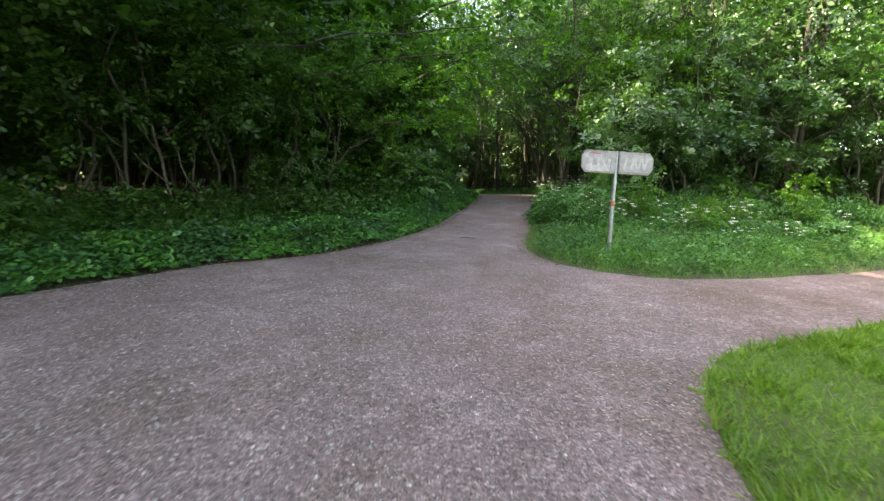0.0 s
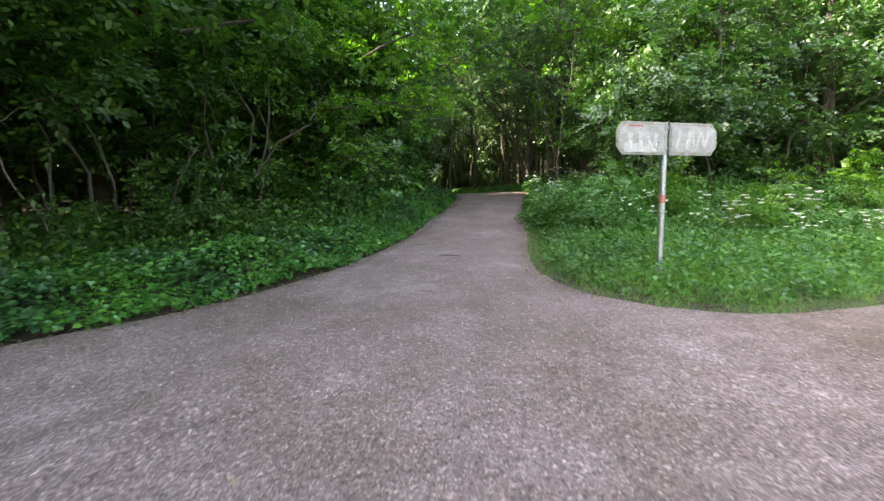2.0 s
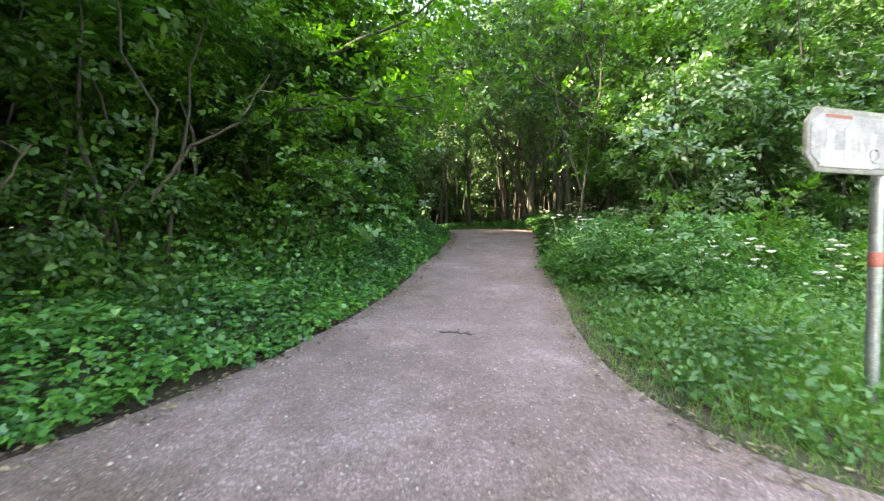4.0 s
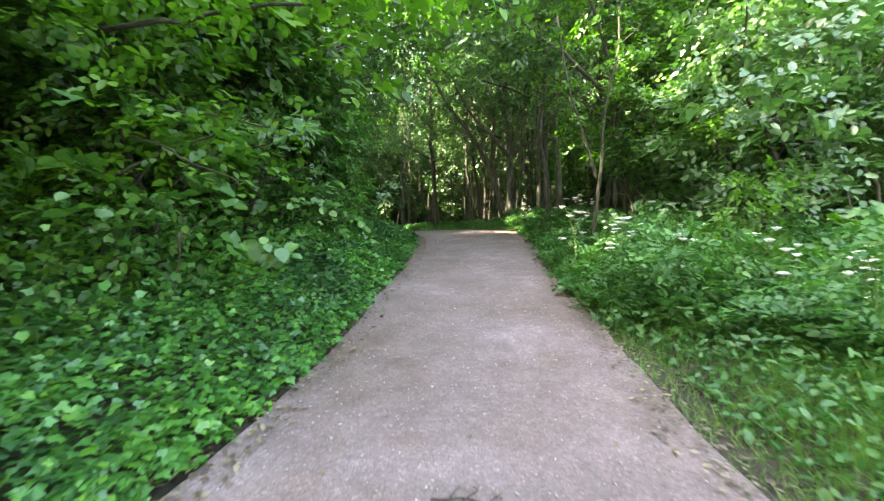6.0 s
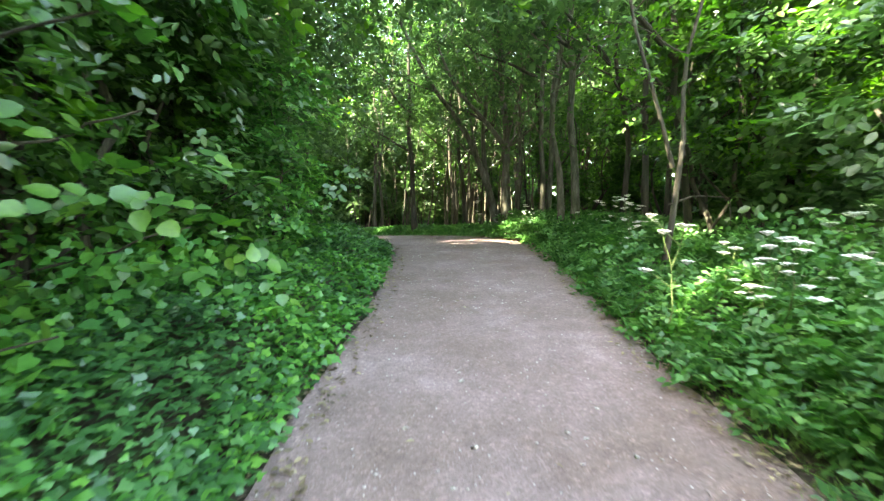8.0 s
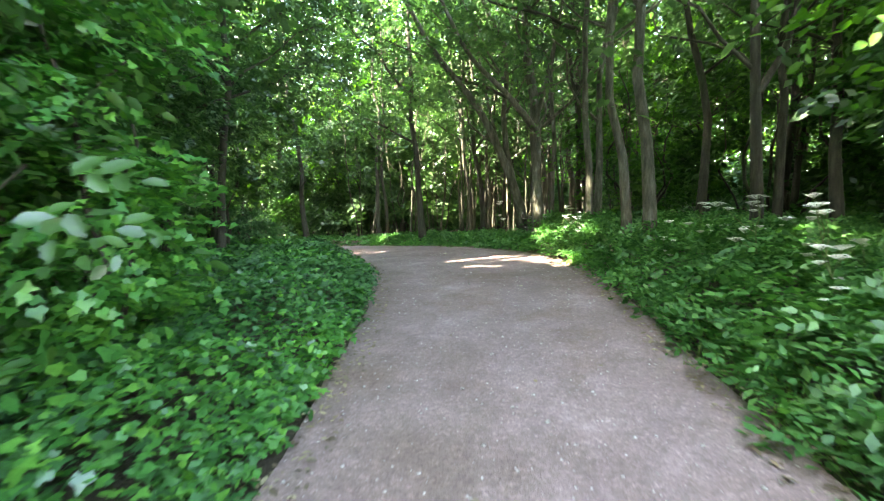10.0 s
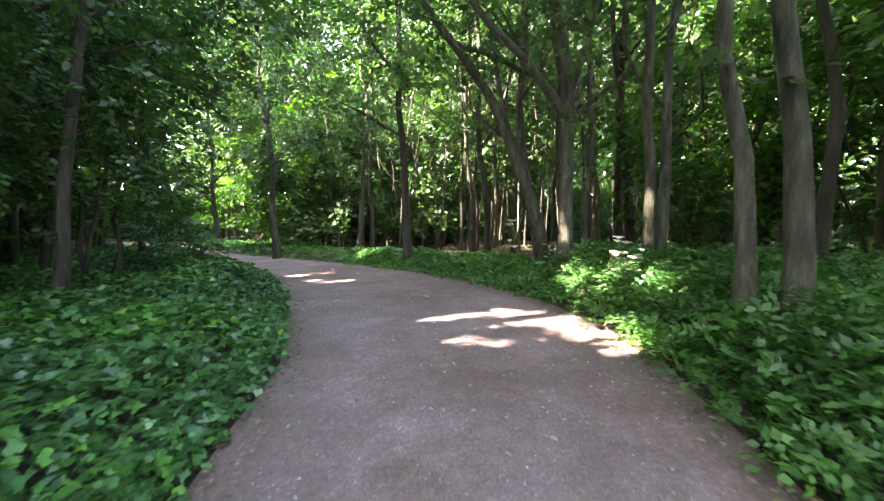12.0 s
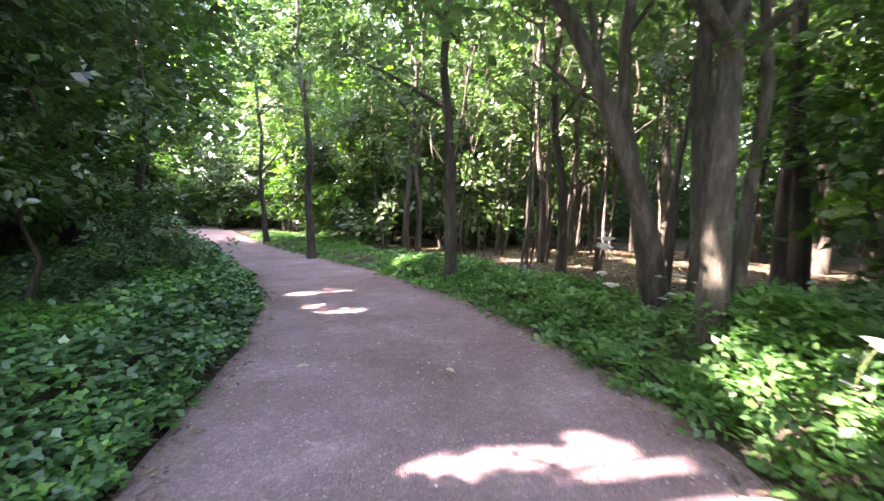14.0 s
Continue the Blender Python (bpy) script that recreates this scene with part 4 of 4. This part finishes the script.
def ivy_keep(p, d):
    near = np.exp(-np.maximum(d - 1.6, 0) / 1.4)
    return (p[:, 0] < left_x(p[:, 1])) & (d > -0.04 - 0.15 * np.maximum(soft_noise(p[:, 0], p[:, 1], 1.6, 12.0), 0)) & (rng.random(len(p)) < near)


p, z, d = scatter(440000, (-10.5, 1.8, 1.5, 33), ivy_keep)
p2, z2, d2 = scatter(230000, (-7, 1.8, 3.5, 30), lambda p, d: (p[:, 0] < left_x(p[:, 1]) + 0.2) & (np.abs(d - 0.13) < 0.2) & (rng.random(len(p)) < 0.8))
p, z, d = np.concatenate([p, p2]), np.concatenate([z, z2]), np.concatenate([d, d2])
hill = 0.12 + 0.28 * np.clip(d / 0.7, 0, 1) + 0.16 * soft_noise(p[:, 0], p[:, 1], 1.3)
hz = z + np.maximum(hill, 0.03) * rng.uniform(0.45, 1.05, len(p)) ** 0.6
at = np.column_stack([p, hz])
# left of x -5.2 the dark leaf colour stands in for the wood's shade
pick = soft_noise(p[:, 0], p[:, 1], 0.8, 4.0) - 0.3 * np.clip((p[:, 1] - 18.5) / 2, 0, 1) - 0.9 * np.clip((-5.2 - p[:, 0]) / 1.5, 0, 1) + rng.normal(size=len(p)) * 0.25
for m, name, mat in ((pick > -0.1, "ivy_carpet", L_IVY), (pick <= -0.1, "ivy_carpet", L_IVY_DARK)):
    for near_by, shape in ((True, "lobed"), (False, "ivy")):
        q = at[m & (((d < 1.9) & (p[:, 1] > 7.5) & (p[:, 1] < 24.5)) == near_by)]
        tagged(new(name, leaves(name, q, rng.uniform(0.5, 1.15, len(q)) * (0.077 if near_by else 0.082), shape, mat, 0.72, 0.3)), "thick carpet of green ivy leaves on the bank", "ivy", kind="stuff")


def bramble_keep(p, d):
    return (p[:, 0] < left_x(p[:, 1])) & (d > 0.9) & (d < 5.0)


p, z, d = scatter(46000, (-12, 0.2, 2, 19), bramble_keep)
top = 0.3 + (0.55 + 0.4 * (p[:, 1] > 13)) * np.clip((d - 0.9) / 1.3, 0, 1) + 0.5 * soft_noise(p[:, 0], p[:, 1], 0.9, 5.0)
at = np.column_stack([p, z + np.maximum(top, 0.2) * rng.uniform(0.2, 1.05, len(p)) ** 0.6])
climb = p[:, 1] + rng.normal(size=len(p)) > 13.5
q = at[~climb]
tagged(new("brambles", leaves("brambles", q, rng.uniform(0.6, 1.2, len(q)) * 0.11, "oval", L_HEDGE, 0.55, 0.4)), "tangled brambles and nettles at the foot of the hedge", "brambles", kind="stuff")
q = at[climb]
tagged(new("climbing_ivy", leaves("climbing_ivy", q, rng.uniform(0.5, 1.2, len(q)) * 0.1, "ivy", L_IVY, 0.5, 0.5)), "ivy climbing into the foot of the hedge", "ivy", kind="stuff")


def herb_keep(p, d):
    side = (p[:, 0] > 2.0) & (p[:, 1] > 11.0) & (p[:, 0] > left_x(p[:, 1]) + 1.5) & ((p[:, 1] > 13.0) | (d > 0.25 + 0.6 * (13.0 - p[:, 1])))
    return side & (d > 0.02) & (rng.random(len(p)) < np.where(d < 2.6, 1, 0.35)) & (d < np.where(p[:, 1] > 25.5, 1.7, 7))


def herb_keep_far(p, d):
    return (p[:, 0] > left_x(p[:, 1]) + 1.5) & (d > 0.02) & (d < np.where(p[:, 0] > 0.5, 1.5, 4)) & (rng.random(len(p)) < 0.7)


p, z, d = scatter(100000, (1.5, 11, 11, 34), herb_keep)
p3, z3, d3 = scatter(26000, (-7, 3.5, 27, 44), herb_keep_far)
p, z, d = np.concatenate([p, p3]), np.concatenate([z, z3]), np.concatenate([d, d3])
keepn = soft_noise(p[:, 0], p[:, 1], 1.1, 8.0) + rng.normal(size=len(p)) * 0.2 > -0.5
p, z, d = p[keepn], z[keepn], d[keepn]
tall = np.where(p[:, 1] < 24.2, 1.0, 0.4)
top = (0.14 + 0.42 * np.clip(d / 0.9, 0, 1) + 0.18 * soft_noise(p[:, 0], p[:, 1], 1.6, 2.0)) * tall
at = np.column_stack([p, z + np.maximum(top, 0.05) * rng.uniform(0.25, 1.05, len(p)) ** 0.6])
got = shoots(at[np.arange(len(at)) % 5 < 3], 7, 0.075, 0.05, 0.4, 7, 0.0, (-0.1, 0.5), 0.5)
tagged(new("verge_herbs", foliage_mesh("verge_herbs", got, np.ones(len(got[0]), bool), 0.088, "leafy", L_HERB)), "knee-high nettles and leafy herbs on the verge", "herbs", kind="stuff")


def meadow_keep(p, d):
    strip = (p[:, 0] > 1.75) & (p[:, 1] > 7.0) & (d > -0.18 * rng.random(len(p)) ** 2)
    return strip & ((p[:, 1] < 14.6) | (d < 0.55)) & (rng.random(len(p)) < np.where(p[:, 0] < 8, 1, 0.5))


p, z, d = scatter(140000, (1.8, 13, 7.1, 18), meadow_keep)
tuft = 0.5 + 0.5 * soft_noise(p[:, 0], p[:, 1], 1.4, 6.0)
hgt = (0.11 + 0.22 * np.clip(d / 1.7, 0, 1)) * (0.6 + 0.7 * tuft) * rng.uniform(0.6, 1.3, len(p))
way = np.column_stack([rng.normal(size=(len(p), 2)) * 0.35, np.ones(len(p))])
tagged(new("tall_grass", leaves("tall_grass", np.column_stack([p, z]), hgt, "blade", L_GRASS, 0.0, 0.0, way)), "uncut bright green grass round the signpost", "grass", kind="stuff")
# broad leaves among the grass
p, z, d = scatter(46000, (2, 12, 7.4, 15), lambda p, d: meadow_keep(p, d) & (d > 0.25))
at = np.column_stack([p, z + rng.uniform(0.08, 0.42, len(p)) * np.clip(d / 1.2, 0.25, 1)])
tagged(new("meadow_herbs", leaves("meadow_herbs", at, rng.uniform(0.4, 1.2, len(p)) * 0.085, "oval", L_HERB, 0.6, 0.3)), "broad-leaved weeds among the uncut grass", "herbs", kind="stuff")
# nettles and young shoots at the foot of the shrubs
p, z, d = scatter(60000, (3.2, 15, 11.8, 16), lambda p, d: (d > 1.0) & (p[:, 1] > 12.6 + 0.5 * soft_noise(p[:, 0], p[:, 1], 0.7, 21.0)))
tallest = 0.75 + 0.55 * soft_noise(p[:, 0], p[:, 1], 1.2, 22.0)
at = np.column_stack([p, z + np.maximum(tallest, 0.3) * rng.uniform(0.15, 1.05, len(p)) ** 0.7])
tagged(new("nettle_bed", leaves("nettle_bed", at, rng.uniform(0.5, 1.2, len(p)) * 0.1, "leafy", L_HERB, 0.55, 0.4)), "waist-high nettles at the foot of the shrubs", "herbs", kind="stuff")
# short lawn
p, z, d = scatter(90000, (1.0, 7.0, 1.0, 6.0), lambda p, d: (p[:, 1] < 4.5 + 0.37 * np.maximum(p[:, 0] - 3, 0)) & (
    d > -0.04 - 0.14 * np.clip(soft_noise(p[:, 0], p[:, 1], 3.1, 31.0), 0, 1) * rng.random(len(p))) & (soft_noise(p[:, 0], p[:, 1], 2.2, 33.0) + 0.3 * rng.normal(size=len(p)) > -0.75 + 0.35 * (d < 0.3)))
tufts = np.clip(soft_noise(p[:, 0], p[:, 1], 2.6, 35.0) - 0.15, 0, 1)
way = np.column_stack([rng.normal(size=(len(p), 2)) * 0.6, np.ones(len(p))])
hgt = rng.uniform(0.03, 0.08, len(p)) * (1 + 3.0 * tufts + 0.8 * np.clip(soft_noise(p[:, 0], p[:, 1], 1.8, 3.0), 0, 1)) * (0.9 + 0.9 * np.exp(-np.abs(d) / 0.2))
tagged(new("lawn_grass", leaves("lawn_grass", np.column_stack([p, z + 0.02]), hgt * 1.1, "turf", L_LAWN, 0.0, 0.0, way)), "short bright grass blades of the lawn", "grass", kind="stuff")


# ---------- signpost ----------
def box_mesh(name, sx, sy, sz, mat, bevel=0.004):
    bm = bmesh.new()
    bmesh.ops.create_cube(bm, size=1)
    bmesh.ops.scale(bm, vec=(sx, sy, sz), verts=bm.verts)
    bmesh.ops.bevel(bm, geom=bm.edges, offset=bevel, segments=2, affect="EDGES")
    me = bpy.data.meshes.new(name)
    bm.to_mesh(me)
    bm.free()
    me.materials.append(mat)
    return me


def arrow_mesh(name, width, height, thick, mat, inset=0.0, bevel=0.004):
    """A board with a blunt arrow end at +x."""
    bm = bmesh.new()
    w, h, p = width - inset, height / 2 - inset, 0.09
    pts = [(inset, -h), (w - p, -h), (w, -0.11), (w, 0.11), (w - p, h), (inset, h)]
    f = bm.faces.new([bm.verts.new((x, -thick / 2, z)) for x, z in pts])
    ext = bmesh.ops.extrude_face_region(bm, geom=[f])
    bmesh.ops.translate(bm, vec=(0, thick, 0), verts=[v for v in ext["geom"] if isinstance(v, bmesh.types.BMVert)])
    bmesh.ops.recalc_face_normals(bm, faces=bm.faces)
    bmesh.ops.bevel(bm, geom=bm.edges, offset=bevel, segments=2, affect="EDGES")
    me = bpy.data.meshes.new(name)
    bm.to_mesh(me)
    bm.free()
    me.materials.append(mat)
    return me


def signpost(x, y, top):
    z0 = ground_at(x, y)
    s = base("signpost", x, y, z0, "galvanised steel signpost with two weathered white arrow boards", "sign")
    s.rotation_euler = (radians(-1.5), radians(0.6), radians(7.5))
    h = top - z0
    v, f = tube([(0, 0, -0.2), (0, 0, h * 0.3), (0, 0, h * 0.7), (0, 0, h - 0.01), (0, 0, h), (0, 0, h + 0.002)], [0.042, 0.042, 0.042, 0.042, 0.036, 0.001], 20)
    part("post", mesh_from("post", v, f, M_STEEL, True), s, "galvanised steel pipe")
    v, f = tube([(0, 0, 1.08), (0, 0, 1.085), (0, 0, 1.185), (0, 0, 1.19)], [0.042, 0.0445, 0.0445, 0.042], 20)
    part("tape", mesh_from("tape", v, f, M_RED, True), s, "worn red tape band")
    for k, turn in ((0, 180), (1, 0)):
        panel = part("arrow_board", arrow_mesh("arrow_board", 0.76, 0.45, 0.028, M_PANEL_EDGE), s, "weathered white arrow board with faded lettering")
        panel.matrix_basis = pose(0.03 if k else -0.03, -0.058 + 0.004 * k, h - 0.235, 0, 0, turn)
        side = 1 if k == 0 else -1
        face = part("face", arrow_mesh("face", 0.735, 0.40, 0.008, M_PANEL, 0.02, 0.002), panel)
        face.matrix_basis = pose(0.01, 0.0165 * side, 0)
        marks = ((0.17, -8, 0.2, 0.06), (0.27, 14, 0.14, 0.04), (0.4, 0, 0.24, 0.055), (0.56, -4, 0.2, 0.07)) if k == 0 else (
            (0.14, 9, 0.27, 0.045), (0.3, 10, 0.28, 0.06), (0.37, -16, 0.22, 0.035), (0.46, 14, 0.22, 0.035), (0.53, -14, 0.24, 0.04), (0.59, 13, 0.25, 0.05))
        for mx, tilt, mh, mw in marks:
            bar = part("letter", box_mesh("letter", mw, 0.004, mh, M_WHITE, 0.0015), panel, "worn white letter stroke")
            bar.matrix_basis = pose(mx, 0.0222 * side, -0.03 if k == 0 else 0.0, 0, tilt, 0)
        if k == 0:
            ang = np.linspace(0, 2 * np.pi, 17)
            v, f = tube(np.column_stack([0.045 * np.cos(ang), 0 * ang, 0.05 * np.sin(ang)]), np.full(17, 0.009), 6)
            ring = part("numeral", mesh_from("numeral", v, f, M_FADED, True), panel, "faded round numeral")
            ring.matrix_basis = pose(0.14, 0.0212 * side, -0.09)
            band = part("letter", box_mesh("letter", 0.5, 0.004, 0.12, M_WHITE, 0.0015), panel, "worn white letter stroke")
            band.matrix_basis = pose(0.4, 0.0212 * side, -0.13)
        strip = part("header_strip", box_mesh("header_strip", 0.24 if k == 0 else 0.2, 0.004, 0.022, M_RED if k == 0 else M_FADED, 0.0015), panel)
        strip.matrix_basis = pose(0.48 if k == 0 else 0.2, 0.0222 * side, 0.165)
    for dz in (0.09, 0.37):
        v, f = tube([(0, 0, h - dz - 0.02), (0, 0, h - dz - 0.019), (0, 0, h - dz + 0.019), (0, 0, h - dz + 0.02)], [0.043, 0.05, 0.05, 0.043], 20)
        part("clamp", mesh_from("clamp", v, f, M_STEEL, True), s)


signpost(3.49, 8.76, 2.55)


# ---------- cow parsley ----------
def parsley(x, y, h, seed):
    z0 = ground_at(x, y)
    s = base("cow_parsley", x, y, z0, "tall cow parsley with flat white flower heads", "flower", "cow parsley of the verges")
    r = np.random.default_rng(seed)
    top = np.array([r.normal() * 0.08, r.normal() * 0.08, h])
    line = stem_line((0, 0, -0.05), top, 0.08, 7, seed)
    v, f = tube(line, np.linspace(0.007, 0.003, 7), 5)
    part("stem", mesh_from("stem", v, f, M_STEM, True), s)
    heads = [(line[-1], 0.075)]
    for k in range(4):
        p = line[3 + k % 3]
        e = p + np.array([r.normal() * 0.16, r.normal() * 0.16, r.uniform(0.1, 0.3) * h])
        v, f = tube(stem_line(p, e, 0.1, 4, seed + k), np.linspace(0.004, 0.002, 4), 4)
        part("stalk", mesh_from("stalk", v, f, M_STEM, True), s)
        heads.append((e, r.uniform(0.04, 0.065)))
    for c, rad in heads:
        v, f = [tuple(c - np.array([0, 0, 0.03]))], []
        for q in range(13):
            a, out = q * 2.4, rad * math.sqrt((q + 0.4) / 13)
            m = c + np.array([out * math.cos(a), out * math.sin(a), 0.012 - out * 0.22 + r.normal() * 0.003])
            w, n0 = rad * r.uniform(0.22, 0.3), len(v)
            v.append(tuple(m + np.array([0, 0, 0.006])))
            v += [tuple(m + w * np.array([math.cos(g), math.sin(g), 0]) * r.uniform(0.8, 1.2)) for g in np.arange(6) * 1.0472]
            f += [(n0, n0 + 1 + g, n0 + 1 + (g + 1) % 6) for g in range(6)] + [(0, n0 + 1, n0 + 2)]
        part("flower_head", mesh_from("flower_head", v, f, M_PETAL), s, "flat white flower head")
    lv = line[r.integers(0, 4, 60)] + r.normal(size=(60, 3)) * np.array([0.14, 0.14, 0.07])
    lv[:, 2] = np.maximum(lv[:, 2], 0.03)
    part("foliage", leaves("foliage", lv, 0.07, "narrow", L_HERB, 0.55, 0.3), s, "ferny green leaves")
    return s


sorts = [parsley(4.08, 12.53, 1.0, 11), parsley(5.2, 11.6, 0.85, 12), parsley(3.45, 13.3, 0.9, 13), parsley(6.4, 11.2, 0.75, 14)]
clumps = [(4.6, 12.4, 0.9, 6), (6.6, 11.0, 1.2, 9), (8.6, 10.9, 1.1, 9), (4.4, 14.2, 0.5, 6), (5.6, 19.2, 0.5, 7), (5.5, 22.4, 0.5, 8), (4.7, 17.6, 0.5, 6), (5.6, 24.4, 0.5, 4), (3.6, 14.5, 0.4, 6)]
for cx, cy, rad, n in clumps:
    for k in range(n):
        x, y = cx + rng.normal() * rad * 0.6, cy + rng.normal() * rad * 0.6
        if inside(np.array([(x, y)]))[0]:
            continue
        o = copy_thing(sorts[int(rng.integers(0, 4))], pose(x, y, ground_at(x, y), rng.uniform(-5, 5), rng.uniform(-5, 5), rng.uniform(0, 360)))
        o.scale = [rng.uniform(0.55, 1.15)] * 3

# ---------- litter on the path ----------
def twig(x, y, length, label, bits=4, r=0.007, yaw=0.0):
    z0 = float(level(np.array([x]), np.array([y]))[0]) + 0.006
    t = base("twig", x, y, z0, label, "twig")
    t.rotation_euler = (0, 0, radians(yaw))
    v, f = tube(stem_line((-length / 2, 0, r), (length / 2, 0, r * 1.2), 0.12, 9, x), np.linspace(r, r * 0.4, 9), 6)
    part("stem", mesh_from("stem", v, f, M_TWIG if bits < 2 else M_BARK_DARK, True), t)
    for k in range(bits):
        u = rng.uniform(-0.35, 0.3) * length
        a = rng.uniform(0.5, 1.1) * (-1) ** k
        e = (u + 0.13 * math.cos(a), 0.12 * math.sin(a), 0.016)
        v, f = tube(stem_line((u, 0, r), e, 0.15, 5, x + k), np.linspace(r * 0.7, r * 0.3, 5), 5)
        part("side_shoot", mesh_from("side_shoot", v, f, M_BARK_DARK, True), t)
        leaf = leaves("withered_leaf", np.array([e]), 0.045, "oval", M_LITTER, 0.7)
        part("withered_leaf", leaf, t, "curled brown leaf")


twig(0.62, 10.88, 0.44, "dark dead twig with side shoots lying on the gravel", 5, 0.007, -20)
twig(3.8, 7.72, 0.75, "bare brown stick lying at the edge of the grass", 1, 0.014, 12)

for x, y, s, turn in ((4.23, 18.64, 0.15, 20), (4.36, 18.5, 0.1, 130), (3.25, 23.93, 0.11, 70), (1.91, 24.02, 0.12, 200), (1.84, 16.34, 0.06, 10), (3.45, 19.97, 0.07, 300)):
    z0 = float(level(np.array([x]), np.array([y]))[0])
    fallen = new("dead_leaf", leaves("dead_leaf", np.array([(0, 0, 0.012)]), s, "oval", M_PALE_LEAF, 0.97))
    fallen.matrix_basis = pose(x, y, z0, 0, 0, turn)
    tagged(fallen, "pale dry fallen leaf lying on the gravel", "leaf", "fallen leaves on the path")


def bare_branch(points, r, label):
    s = np.array(points[0], float)
    o = base("bare_branch", *points[0], label, "branch", "bare branches of the hedge")
    for k, (a, e) in enumerate(zip(points[:-1], points[1:])):
        v, f = tube(stem_line(np.array(a) - s, np.array(e) - s, 0.12, 7, a[0] + k), np.linspace(r * (1 - 0.22 * k), r * (0.78 - 0.22 * k), 7), 6)
        part("stem", mesh_from("stem", v, f, M_TWIG, True), o)
        for q in range(2):
            m = (np.array(a) + (np.array(e) - np.array(a)) * rng.uniform(0.3, 0.9)) - s
            v, f = tube(stem_line(m, m + rng.normal(size=3) * np.array([0.3, 0.2, 0.35]), 0.2, 6, q + a[1]), np.linspace(r * 0.45, r * 0.12, 6), 5)
            part("side_shoot", mesh_from("side_shoot", v, f, M_TWIG, True), o)


bare_branch([(-3.3, 11.7, 2.0), (-2.7, 11.5, 2.7), (-2.1, 11.5, 3.0), (-1.8, 11.7, 3.7)], 0.022, "pale bare crooked branch reaching out of the hedge")
bare_branch([(-4.6, 10.9, 1.2), (-4.2, 10.6, 1.9), (-3.8, 10.6, 2.5)], 0.018, "pale bare crooked branch reaching out of the hedge")
bare_branch([(-5.6, 9.9, 0.6), (-5.9, 9.6, 1.6), (-6.3, 9.4, 2.9)], 0.02, "pale bare leaning stem at the wood edge")
bare_branch([(-2.0, 13.6, 0.7), (-1.7, 13.4, 1.3), (-1.6, 13.3, 1.8)], 0.014, "thin bare stem among the ivy")

# pebbles in the gravel, and dead leaves along its edges
p = np.stack([rng.uniform(-4.5, 5.2, 42000), 0.6 + 25 * rng.uniform(0, 1, 42000) ** 2.6], 1)
p = p[inside(p)]
o = np.array([(1, 0, 0), (0, 1, 0), (-1, 0, 0), (0, -1, 0), (0, 0, 0.55), (0, 0, -0.55)], float)
size = np.minimum(rng.gamma(1.6, 0.003, len(p)) + 0.003, 0.021)
shape = o[None] * size[:, None, None] * rng.uniform(0.6, 1.3, (len(p), 6, 1))
v = np.column_stack([p, level(p[:, 0], p[:, 1]) + 0.004])[:, None, :] + shape
tri = np.array([(0, 1, 4), (1, 2, 4), (2, 3, 4), (3, 0, 4), (1, 0, 5), (2, 1, 5), (3, 2, 5), (0, 3, 5)])
f = (np.arange(len(p))[:, None, None] * 6 + tri[None]).reshape(-1, 3)
tagged(new("pebbles", mesh_from("pebbles", v.reshape(-1, 3), f, M_STONE)), "small pale loose pebbles on the path", "gravel", kind="stuff")
p = np.stack([rng.uniform(-6, 6, 170000), rng.uniform(4, 34, 170000)], 1)
z, d = bank(p)
m = (np.abs(d + 0.05) < 0.22) & (rng.random(len(p)) < 0.6) & ((p[:, 1] > 8) | (p[:, 0] < 1)) | ((d < 0) & (rng.random(len(p)) < 0.004))
p, d = p[m], d[m]
at = np.column_stack([p, np.maximum(level(p[:, 0], p[:, 1]), z[m]) + 0.02])
tagged(new("fallen_leaves", leaves("fallen_leaves", at, rng.uniform(0.4, 1.2, len(at)) * 0.055, "oval", M_LITTER, 0.85)), "brown dead leaves along the edges of the path", "leaves", kind="stuff")

p = np.stack([rng.uniform(-2, 12, 60000), rng.uniform(24, 40, 60000)], 1)
z, d = bank(p)
m = (d > 0.4) & (p[:, 0] > left_x(p[:, 1]) + 2) & (rng.random(len(p)) < np.clip(d / 1.4, 0, 1))
at = np.column_stack([p[m], z[m] + 0.015])
tagged(new("leaf_litter", leaves("leaf_litter", at, rng.uniform(0.5, 1.2, len(at)) * 0.075, "leafy", M_LITTER, 0.8)), "brown dead leaves covering the woodland floor", "leaves", kind="stuff")

# thin saplings that fill the wood past the bend
planted = 0
for n in range(400):
    x, y = rng.uniform(1.5, 10.5), rng.uniform(25.0, 35.0)
    if nearest(np.array([[x, y]]))[0] < 1.1 or inside(np.array([[x, y]]))[0] or x < 3.6 - 0.28 * (y - 25.0):
        continue
    h, r = rng.uniform(6.0, 9.0), rng.uniform(0.022, 0.05)
    lean = rng.uniform(-0.9, 0.9)
    stems = [(0, 0, lean, rng.uniform(-0.4, 0.4), h, r), (0.12, 0.1, lean + rng.uniform(0.3, 1.0), 0.3, h * 0.85, r * 0.75)][:1 + n % 2]
    tree(x, y, stems, (16, 16, 1.2, 2.6, h, 0.3), "thin dark sapling with sparse leaves under the tall trees",
         M_BARK_DARK if n % 3 else M_BARK, L_CANOPY, "thin saplings past the bend", 0.12, "leafy", 3)
    planted += 1
    if planted >= 34:
        break
